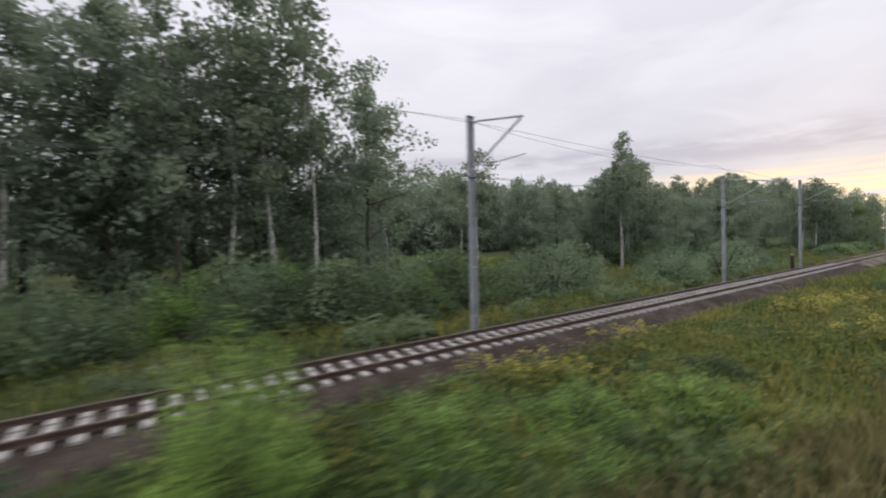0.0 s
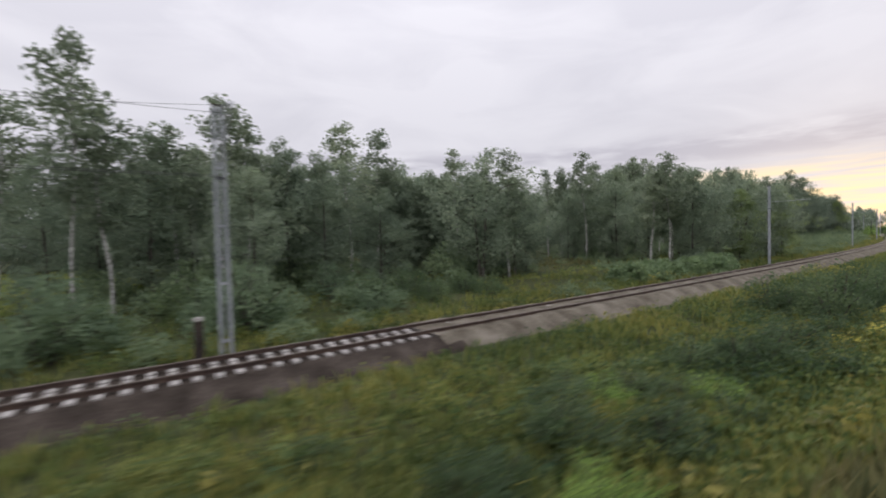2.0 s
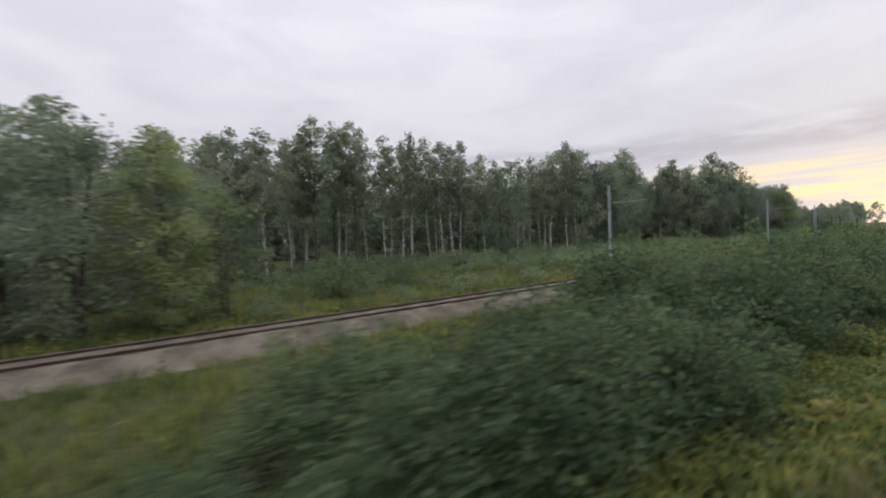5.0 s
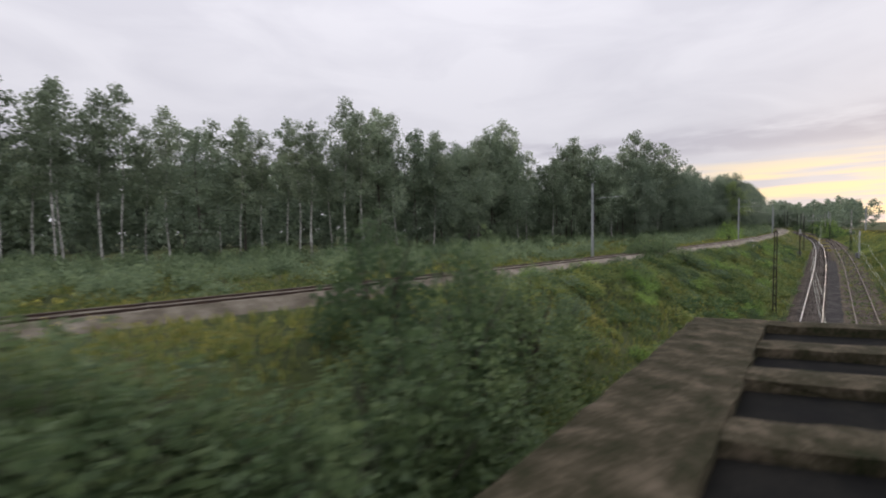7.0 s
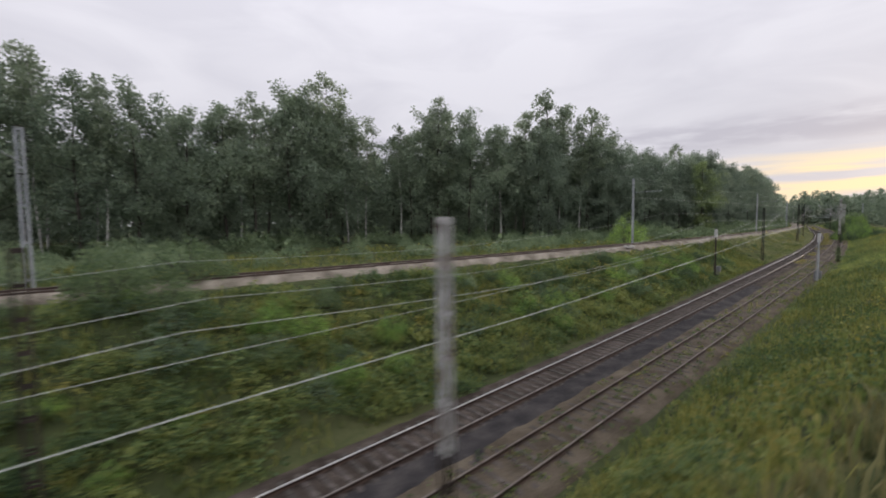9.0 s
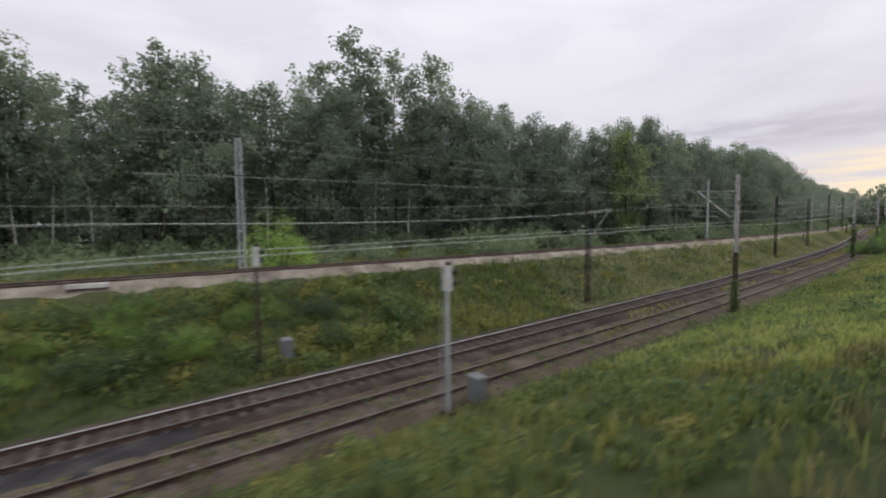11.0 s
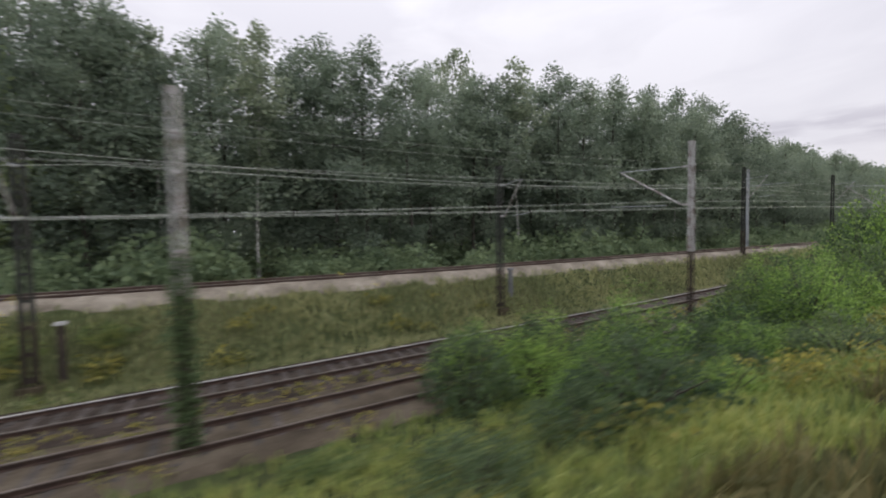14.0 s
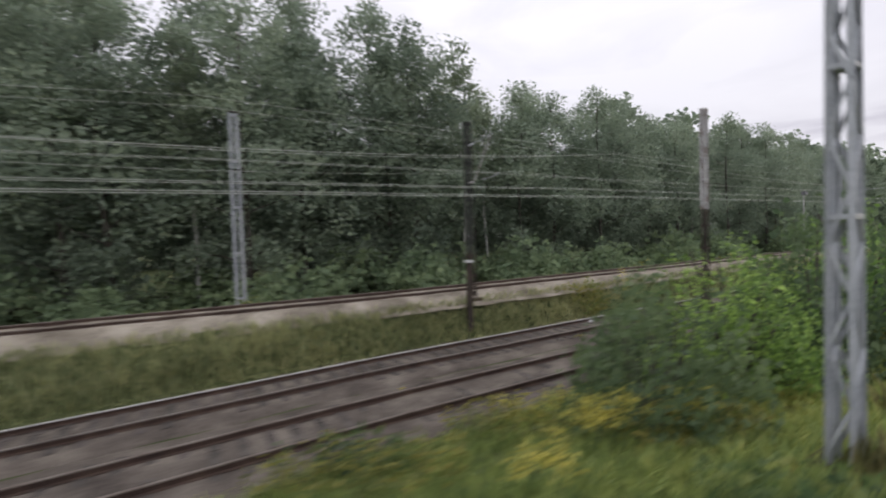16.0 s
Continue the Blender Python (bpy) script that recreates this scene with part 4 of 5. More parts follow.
BUSHES_BY_LAST_MAST = (
    (409.5, 75.4, 4.8, 4.4, "green"), (412.6, 77.2, 6.2, 4.8, "green"), (415.4, 78.6, 6.8, 5.4, "green"), (418, 79.6, 6.4, 4.6, "fresh"), (420.6, 81.2, 4.6, 4, "fresh"),
    (437.5, 87.6, 3.8, 3.6, "green"), (440.5, 89.5, 4.6, 4, "fresh"), (443.5, 90.5, 5.1, 4.2, "green"), (447, 92.5, 5.3, 4.4, "fresh"), (439, 91, 3.4, 3.4, "dense"),
    (450, 93, 5.4, 4.4, "green"), (411.8, 76.2, 6.7, 4.6, "fresh"), (410, 73.8, 3.4, 3, "green"), (410.2, 75.2, 4.8, 3.6, "fresh"), (414, 75.6, 4.2, 4.4, "fresh"),
    (410.5, 73.6, 3.2, 3.6, "green"), (411.4, 74.3, 6.8, 3.8, "fresh"), (414.6, 75.3, 6.2, 4.0, "green"), (417.2, 76.6, 5.2, 4.0, "dense"), (415.9, 77.4, 6.0, 3.4, "fresh"), (419.3, 78.0, 3.4, 3.4, "dense"),
)


WILLOWS = (
    (6.0, 22.5, 3.2, 3.8, "green"), (9.5, 24.0, 3.6, 4.0, "green"), (2.0, 21.5, 2.8, 3.6, "green"), (11.8, 21.2, 3.1, 3.4, "lively"), (-3.5, 22.5, 3.4, 4.0, "green"),
    (0.0, 24.5, 3.8, 3.8, "lively"), (5.0, 26.0, 4.2, 3.6, "lively"),
    (25.5, 23.8, 4.8, 7.5, "grey"), (21.5, 22.4, 4.6, 5.5, "grey"), (29.5, 25.5, 4.8, 5.5, "grey"), (17.0, 23.0, 4.0, 5.0, "green"), (36.2, 20.4, 4.5, 5.6, "grey"),
    (40.0, 22.0, 4.2, 5.0, "grey"), (46.0, 20.6, 4.3, 6.0, "grey"), (51.0, 22.0, 4.2, 5.0, "grey"), (58.5, 24.0, 4.6, 5.0, "grey"), (149.8, 36.4, 4.7, 5.0, "green"),
    (157.5, 40.0, 3.2, 4.0, "green"), (247.2, 39.5, 3.4, 4.6, "green"), (243.6, 38.0, 2.6, 3.6, "green"), (66.5, 27.0, 3.0, 3.6, "green"),
)


def build_bushes():
    V = "bushes on the verge"
    B = "bushes behind the track"
    scatter(["dense", "dense", "fresh"], 46, 30, 95, line_of(own_y, 4.0), line_of(own_y, 8.6), 0.8, 1.8, 1, V)
    scatter(["dense", "fresh"], 16, -6, 24, line_of(own_y, 4.5), line_of(own_y, 7.0), 0.6, 1.0, 2, V)
    scatter(["dense"], 52, 82, 126, line_of(own_y, 4.6), line_of(own_y, 10.0), 1.7, 3.0, 3, V)
    scatter(["dense"], 52, 142, 168, line_of(own_y, 5.5), line_of(own_y, 11), 2.2, 3.3, 4, V, 1.1)
    scatter(["dense", "dense", "green"], 60, 155, 203, line_of(own_y, 6.5), line_of(own_y, 13), 3.4, 5.0, 5, V, 1.0)
    scatter(["green", "fresh", "grey", "fresh"], 116, 214, 306, line_of(main_y, 4.5), line_of(far_y, -3.6), 0.8, 1.8, 6, V)
    scatter(["green", "grey", "green", "weed"], 420, 204, 312, line_of(main_y, 3.2), line_of(far_y, -3.0), 0.55, 1.35, 16, V, 1.15, join="slope_scrub")
    scatter(["green"], 40, 300, 372, line_of(main_y, 4.5), line_of(far_y, -3.2), 0.35, 0.9, 7, V, join="slope_scrub")
    scatter(["green", "green"], 34, 226, 300, line_of(own_y, 2.8), line_of(side_y, -3.2), 0.5, 1.1, 8, V, join="slope_scrub")
    scatter(["green"], 30, 300, 392, line_of(own_y, 3.4), line_of(side_y, -3.4), 0.35, 0.8, 9, V, join="slope_scrub")
    scatter(["dense", "green"], 30, 442, 496, line_of(own_y, 6.0), line_of(side_y, -3.4), 2.0, 3.6, 10, V)
    scatter(["green", "fresh"], 16, 384, 408, line_of(own_y, 4.4), line_of(side_y, -3.4), 1.2, 2.6, 11, V)
    scatter(["yellow"], 16, 24.5, 35, line_of(own_y, 6.6), line_of(own_y, 9.0), 0.9, 1.5, 13, V, join="track_herbs")
    # behind the far track
    scatter(["green", "grey"], 16, 86, 112, line_of(far_y, 14), line_of(far_y, 46), 0.8, 2.2, 14, B, join="undergrowth")
    scatter(["grey", "green"], 44, -20, 18, line_of(far_y, 5.5), line_of(far_y, 15), 2.6, 4.4, 21, B)
    scatter(["grey", "green"], 26, 42, 80, line_of(far_y, 6.5), line_of(far_y, 15), 1.6, 3.2, 20, B)
    scatter(["green"], 40, -20, 84, line_of(far_y, 3.4), line_of(far_y, 5.2), 0.6, 1.5, 22, B, join="undergrowth")
    scatter(["grey", "green"], 22, -20, 30, line_of(far_y, 15), line_of(far_y, 34), 2.4, 4.6, 23, B, join="undergrowth")
    scatter(["grey", "green"], 26, 46, 86, line_of(far_y, 17), line_of(far_y, 34), 2.4, 4.6, 19, B, join="undergrowth")
    scatter(["knotweed"], 44, 89.3, 110, line_of(far_y, 4.0), line_of(far_y, 7.6), 1.6, 2.5, 24, "pale hedge behind the track")
    scatter(["yellow", "weed"], 240, 60, 330, line_of(far_y, 2.8), line_of(far_y, 4.6), 0.4, 0.9, 30, B, join="track_herbs")
    scatter(["green", "grey", "green", "weed"], 130, 110, 180, line_of(far_y, 4.2), wood_edge, 0.7, 2.1, 25, B, join="undergrowth")
    scatter(["green", "grey", "grey", "weed"], 170, 176, 245, line_of(far_y, 5.5), wood_edge, 1.2, 2.8, 18, B, join="undergrowth")
    scatter(["green", "grey"], 120, 128, 240, line_of(wood_edge, -8), line_of(wood_edge, 8), 1.4, 3.2, 26, "undergrowth of the wood", join="undergrowth")
    scatter(["grey", "green", "weed"], 130, 240, 330, line_of(far_y, 7.0), line_of(wood_edge, -2), 0.8, 2.4, 27, B, join="undergrowth")
    scatter(["green", "grey"], 90, 236, 330, line_of(wood_edge, -5), line_of(wood_edge, 5), 2.0, 4.0, 28, "undergrowth of the wood", join="undergrowth")
    scatter(["green", "grey", "green"], 190, 322, 540, line_of(far_y, 5.0), line_of(wood_edge, 3), 2.2, 4.6, 29, "undergrowth of the wood", 1.1, join="undergrowth")
    scatter(["green", "dense"], 24, 125, 143, line_of(own_y, 6.0), line_of(own_y, 11), 1.1, 2.3, 12, V)
    scatter(["weed", "green", "weed"], 520, -12, 205, line_of(own_y, 2.6), line_of(own_y, 9.5), 0.4, 1.1, 31, V, 1.2, join="verge_herbs")
    scatter(["weed", "yellow"], 130, -12, 205, line_of(own_y, 2.2), line_of(own_y, 9.0), 0.5, 1.0, 32, V, 1.3, join="track_herbs")
    scatter(["weed", "green", "weed"], 90, 296, 385, line_of(own_y, 2.6), line_of(side_y, -3.0), 0.35, 0.9, 33, V, 1.2, join="verge_herbs")
    scatter(["weed", "yellow", "weed"], 44, 296, 478, line_of(own_y, 3.0), line_of(side_y, -3.4), 0.35, 0.7, 34, V, 1.3, join="track_herbs")
    scatter(["weed", "yellow"], 130, 212, 388, line_of(main_y, 3.4), line_of(far_y, -3.0), 0.4, 0.8, 35, V, 1.3, join="track_herbs")
    scatter(["green", "weed"], 170, 204, 280, line_of(main_y, 2.4), line_of(main_y, 8.0), 0.5, 1.0, 36, V, 1.25, join="slope_scrub")
    finish_joined("verge_herbs", LEAF_SCRUB, "lumpy green herbs and low shrubs on the verge", "weeds")
    finish_joined("track_herbs", LEAF_YELLOW, "yellowing herbs along the tracks", "weeds")
    finish_joined("slope_scrub", LEAF_SCRUB, "low mixed scrub on the cutting slope", "scrub")
    finish_joined("undergrowth", LEAF_UNDER, "mixed green undergrowth and shrubs below the trees", "undergrowth")
    rnd = random.Random(77)
    for x, y, h, w, kind in itertools.chain(BUSHES_FIRST_VERGE, BUSHES_BY_BRIDGE, BUSHES_LAST_VERGE, BUSHES_BY_LAST_MAST):
        own = {"green": (2.2, 3.2), "fresh": (2.4, 2.8), "dense": (2.6, 2.9)}[kind]
        s = w / own[1]
        place(rnd.choice(BUSHES[kind]), x, y, s, rnd.uniform(0, 360), 0.12, h / own[0] / s)
    for x, y, h, w, kind in WILLOWS:
        own = {"grey": (3.4, 4.6), "green": (2.2, 3.2), "lively": (2.4, 2.8)}[kind]
        s = w / own[1]
        place(rnd.choice(BUSHES["fresh" if kind == "lively" else kind]), x, y, s, rnd.uniform(0, 360), 0.12, h / own[0] / s)
    # a slender sapling over the verge
    place(PROTO["young"][0], 112.6, 7.6, 0.42, 40, 0.1, 1.1)


# ---- grass, weeds and goldenrod ----
def patchiness(x, y, a):
    return np.sin(x * 0.23 + a) * np.sin(y * 0.61 + 2.1 * a) + 0.7 * np.sin(x * 0.071 + 3 * a + 0.5 * np.sin(y * 0.3)) + 0.5 * np.sin(x * 0.9 + y * 1.1 + a)


def spots(rng, n, x0, x1, near, far_line):
    x = rng.uniform(x0, x1, n)
    a, b = near(x), far_line(x)
    y = a + (b - a) * rng.random(n)
    keep = b > a
    return x[keep], y[keep]


def clear_of_tracks(x, y):
    ok = abs(y - far_y(x)) > np.interp(x, [290, 320], [3.0, 2.3])
    ok &= ~((y > side_y(x) - np.interp(x, [330, 380], [2.5, 1.9])) & (y < main_y(x) + np.interp(x, [300, 340], [2.5, 1.55])) & (x > 150))
    ok &= y - own_y(x) > 0.8
    return ok


def blades(rng, x, y, h0, h1, per, lean, width):
    """Curved grass blades in tufts: two faces each."""
    x, y = np.repeat(x, per), np.repeat(y, per)
    n = len(x)
    x = x + rng.normal(0, 0.16, n)
    y = y + rng.normal(0, 0.16, n)
    z = ground_z(x, y) - 0.03
    h = rng.uniform(h0, h1, n)
    ang, tilt = rng.uniform(0, 6.283, n), np.abs(rng.normal(0, lean, n))
    dx, dy = np.cos(ang) * tilt * h, np.sin(ang) * tilt * h
    wx, wy = -np.sin(ang) * width, np.cos(ang) * width
    base = np.stack([x, y, z], -1)
    w = np.stack([wx, wy, 0 * x], -1)
    mid = base + np.stack([dx * 0.35, dy * 0.35, h * 0.6], -1)
    tip = base + np.stack([dx, dy, h * (1 - 0.3 * tilt)], -1)
    v = np.stack([base - w, base + w, mid + w * 0.8, tip, mid - w * 0.8], 1).reshape(-1, 3)
    k = np.arange(n)[:, None] * 5
    return v, k + np.array([0, 1, 2, 4]), k + np.array([4, 2, 3])


def poly_mesh(name, v, quads, tris):
    me = bpy.data.meshes.new(name)
    me.vertices.add(len(v))
    me.vertices.foreach_set("co", v.astype(np.float32).ravel())
    idx = np.concatenate([quads.ravel(), tris.ravel()]).astype(np.int32)
    me.loops.add(len(idx))
    me.loops.foreach_set("vertex_index", idx)
    total = np.concatenate([np.full(len(quads), 4), np.full(len(tris), 3)]).astype(np.int32)
    me.polygons.add(len(total))
    me.polygons.foreach_set("loop_start", (np.cumsum(total) - total).astype(np.int32))
    me.polygons.foreach_set("loop_total", total)
    me.update(calc_edges=True)
    return me


def stuff(name, me, mat, label, category):
    me.materials.append(mat)
    return tagged(new(name, me), label, category, kind="stuff")


def build_meadow():
    rng = np.random.default_rng(3)
    zones = ((20000, -15, 210, line_of(own_y, 0.9), line_of(own_y, 7.5)), (9000, -15, 210, line_of(own_y, 7.0), line_of(far_y, -3.0)),
             (16000, 205, 530, line_of(own_y, 0.9), line_of(side_y, -1.9)), (18000, 205, 530, line_of(main_y, 1.5), line_of(far_y, -2.3)), (3600, 418, 450, line_of(own_y, 1.5), line_of(side_y, -2.4)), (9000, 318, 470, line_of(own_y, 0.8), line_of(own_y, 5.0)),
             (8000, -15, 530, line_of(far_y, 2.4), line_of(far_y, 7.0)), (7000, -15, 330, line_of(far_y, 6.5), line_of(far_y, 26)),
             (5200, 26, 58, line_of(far_y, 24), line_of(far_y, 86)), (2600, 84, 114, line_of(far_y, 26), line_of(far_y, 80)))
    xs, ys = [], []
    for n, x0, x1, a, b in zones:
        x, y = spots(rng, n, x0, x1, a, b)
        ok = clear_of_tracks(x, y)
        xs.append(x[ok])
        ys.append(y[ok])
    x, y = np.concatenate(xs), np.concatenate(ys)
    dry = (y > own_y(x)) & (y - own_y(x) + 1.1 * patchiness(x, y, 1.1) < np.where((x > 330) & (x < 480), 1.4, 2.6))
    dry |= (x > 84) & (x < 114) & (y > far_y(x) + 20) & (patchiness(x, y, 0.4) > -0.5)
    v, q, t = blades(rng, x[dry], y[dry], 0.3, 0.85, 7, 0.5, 0.03)
    stuff("dry_grass", poly_mesh("dry_grass", v, q, t), DRY_GRASS, "straw-coloured dry grass close to the train's line", "grass")
    x, y = x[~dry], y[~dry]
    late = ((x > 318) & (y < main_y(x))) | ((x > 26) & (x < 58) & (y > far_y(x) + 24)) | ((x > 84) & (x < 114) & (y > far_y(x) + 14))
    bank = (x > 324) & (y > main_y(x)) & (y < far_y(x))
    v, q, t = blades(rng, x[bank], y[bank], 0.16, 0.5, 7, 0.55, 0.028)
    stuff("bank_grass", poly_mesh("bank_grass", v, q, t), GRASS_PALE, "pale grey-green grass on the bank below the single track", "grass")
    rest = ~late & ~bank
    v, q, t = blades(rng, x[rest], y[rest], 0.25, 0.75, 5, 0.5, 0.034)
    stuff("meadow_grass", poly_mesh("meadow_grass", v, q, t), GRASS, "long uneven grass on verges and slopes", "grass")
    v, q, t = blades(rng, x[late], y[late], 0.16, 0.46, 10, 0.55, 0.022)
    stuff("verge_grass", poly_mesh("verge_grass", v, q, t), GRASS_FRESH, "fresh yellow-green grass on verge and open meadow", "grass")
    # leafy weeds in lumpy patches
    lump = patchiness(x, y, 0.7)
    g = lump > np.where(bank | ((x > 318) & (y < side_y(x))), np.where(x > 405, 1.5, 0.75), -0.55)
    wx, wy = x[g][::2], y[g][::2]
    tall = np.clip(0.16 + 0.16 * lump[g][::2], 0.1, 0.5)
    c = np.stack([wx, wy, ground_z(wx, wy) + tall], -1)
    v, f = leaf_arrays(rng, c, 15, 0.25, 0.155, 1.0)
    stuff("leafy_weeds", leaf_mesh("leafy_weeds", v, f), LEAF_HERB, "patches of green nettles and weeds", "weeds")
    # low weeds grown into the old side track
    ox, oy = spots(rng, 1500, 205, 330, line_of(side_y, -2.4), line_of(side_y, 1.5))
    c = np.stack([ox, oy, near_z(ox) - 0.12], -1)
    v, f = leaf_arrays(rng, c, 9, 0.11, 0.12, 0.7)
    stuff("track_weeds", leaf_mesh("track_weeds", v, f), LEAF_HERB, "low weeds growing in the old track", "weeds")
    # thin grass and weeds between the two tracks
    ox, oy = spots(rng, 2600, 326, 500, line_of(side_y, 1.0), line_of(main_y, -1.1))
    px, py = spots(rng, 1500, 326, 500, line_of(side_y, -2.0), line_of(side_y, -0.85))
    ox, oy = np.concatenate([ox, px]), np.concatenate([oy, py])
    keep = patchiness(ox, oy, 1.6) > -0.1
    ox, oy = ox[keep], oy[keep]
    c = np.stack([ox, oy, near_z(ox) - 0.16], -1)
    v, f = leaf_arrays(rng, c, 8, 0.10, 0.12, 0.7)
    stuff("ballast_weeds", leaf_mesh("ballast_weeds", v, f), LEAF_YELLOW, "thin yellowing weeds between the tracks", "weeds")
    # yellowing herbs and goldenrod heads
    near_own = (((x > 424) & (x < 480)) | ((x > 344) & (x < 362))) & (y - own_y(x) < 6.5)
    g = patchiness(x, y, 2.3) > np.where(near_own, 1.25, np.where(x < 60, 0.6, np.where((x > 350) & (y > main_y(x)), 1.6, 0.85)))
    wx, wy = x[g][::2], y[g][::2]
    c = np.stack([wx, wy, ground_z(wx, wy) + 0.42], -1)
    v, f = leaf_arrays(rng, c, 12, 0.20, 0.14, 1.3)
    stuff("yellowing_herbs", leaf_mesh("yellowing_herbs", v, f), LEAF_YELLOW, "yellowing herbs among the grass", "weeds")
    near_own = (x > 424) & (x < 480) & (y - own_y(x) < 6.5)
    g = patchiness(x, y, 2.3) > np.where(near_own, 1.5, 1.4)
    wx, wy = x[g][::3], y[g][::3]
    # thick stands of it by the ditch and below the last mast
    for cx, cy, rx, ry, n in ((28.6, 8.0, 3.2, 0.8, 70), (435.8, 86.5, 0.6, 0.3, 26), (434.4, 84.7, 0.5, 0.25, 16), (437.6, 87.0, 0.6, 0.3, 12)):
        wx, wy = np.append(wx, rng.normal(cx, rx * 0.6, n)), np.append(wy, rng.normal(cy, ry * 0.6, n))
    c = np.stack([wx, wy, ground_z(wx, wy) + rng.uniform(0.6, 1.0, len(wx))], -1)
    v, f = leaf_arrays(rng, c, 14, 0.13, 0.09, 0.8)
    stuff("goldenrod_flowers", leaf_mesh("goldenrod_flowers", v, f), FLOWER, "yellow goldenrod flower heads", "flowers")


# ---- masts of the overhead line ----
def insulator(bm, a, b, r=0.05):
    a, b = Vector(a), Vector(b)
    for k in range(5):
        p, q = a.lerp(b, k / 5 + 0.02), a.lerp(b, k / 5 + 0.12)
        tube(bm, p, q, r, r * 0.55, 8)


def channel_mast(x, y, h, turn, label, arm_side=-1, arm=True, name="catenary_mast"):
    """Two upright channels tied by plates, with a bracket over the track."""
    z = float(ground_z(x, y))
    top = thing(name, x, y, z, turn, label, "catenary mast", "masts of the single track")
    for s in (-1, 1):
        bm = bmesh.new()
        w0, w1 = 0.165, 0.135
        for e in (-1, 1):        # flanges
            bar(bm, (s * (w0 - 0.055), e * 0.07, 0.1), (s * (w1 - 0.05), e * 0.07, h), 0.11, 0.012)
        bar(bm, (s * w0, 0, 0.1), (s * w1, 0, h), 0.012, 0.152)
        part("channel", bm, GALVANIZED, top)
    for k in range(5):
        zz = 0.9 + (h - 1.1) * k / 4
        bm = bmesh.new()
        w = 0.165 - 0.03 * zz / h
        for e in (-1, 1):
            box(bm, -w, e * 0.083 - 0.006, zz, w, e * 0.083 + 0.006, zz + 0.09)
        part("tie_plate", bm, GALVANIZED, top)
    bm = bmesh.new()
    w = 0.175 - 0.03 * 0.72
    box(bm, -w, -0.106, h * 0.72, w, 0.106, h * 0.72 + 0.07)
    part("clamp", bm, BLACK_PAINT, top, "dark clamp band")
    bm = bmesh.new()
    box(bm, -0.2, -0.1, h, 0.2, 0.1, h + 0.03, 0.01)
    part("cap", bm, STEEL_RUSTED, top)
    bm = bmesh.new()
    box(bm, -0.36, -0.36, -0.4, 0.36, 0.36, 0.22, 0.03)
    part("foundation", bm, CONCRETE_SLEEPER, top, "pale concrete foundation block")
    if arm and x > 100:          # a plain thin bracket
        bm = bmesh.new()
        tube(bm, (0, arm_side * 0.3, h - 2.0), (0, arm_side * 4.0, h - 1.95), 0.032, sides=6)
        part("bracket_tube", bm, GALVANIZED, top)
    elif arm:
        s = arm_side
        bm = bmesh.new()
        tube(bm, (0, s * 0.5, h - 0.30), (0, s * 3.2, h - 0.75), 0.045, sides=6)
        insulator(bm, (0, s * 0.08, h - 0.34), (0, s * 0.5, h - 0.30), 0.06)
        part("top_tube", bm, GALVANIZED, top)
        bm = bmesh.new()
        tube(bm, (0, s * 0.5, h - 2.15), (0, s * 3.1, h - 0.80), 0.045, sides=6)
        insulator(bm, (0, s * 0.08, h - 2.2), (0, s * 0.5, h - 2.15), 0.06)
        part("strut", bm, GALVANIZED, top)
        bm = bmesh.new()
        tube(bm, (0, s * 1.1, h - 2.3), (0, s * 3.3, h - 2.22), 0.022, sides=6)
        tube(bm, (0, s * 1.35, h - 1.70), (0, s * 1.35, h - 2.3), 0.014, sides=5)
        part("registration_arm", bm, GALVANIZED, top)
    return top


def tension_weights(x, y):
    """A stack of iron discs on a rod that keeps the wires taut."""
    top = thing("tension_weight", x, y, float(ground_z(x, y)), 10, "rust-brown stack of tension weights beside a mast", "weight")
    bm = bmesh.new()
    tube(bm, (0, 0, -0.1), (0, 0, 6.4), 0.015, sides=6)
    part("rod", bm, DARK_WIRE, top)
    for k in range(11):
        bm = bmesh.new()
        tube(bm, (0, 0, 0.35 + k * 0.14), (0, 0, 0.35 + k * 0.14 + 0.12), 0.17, 0.165, 14)
        part("disc", bm, CONCRETE_SLEEPER if k == 10 else STEEL_RUSTED, top, "pale top disc" if k == 10 else "")
    return top


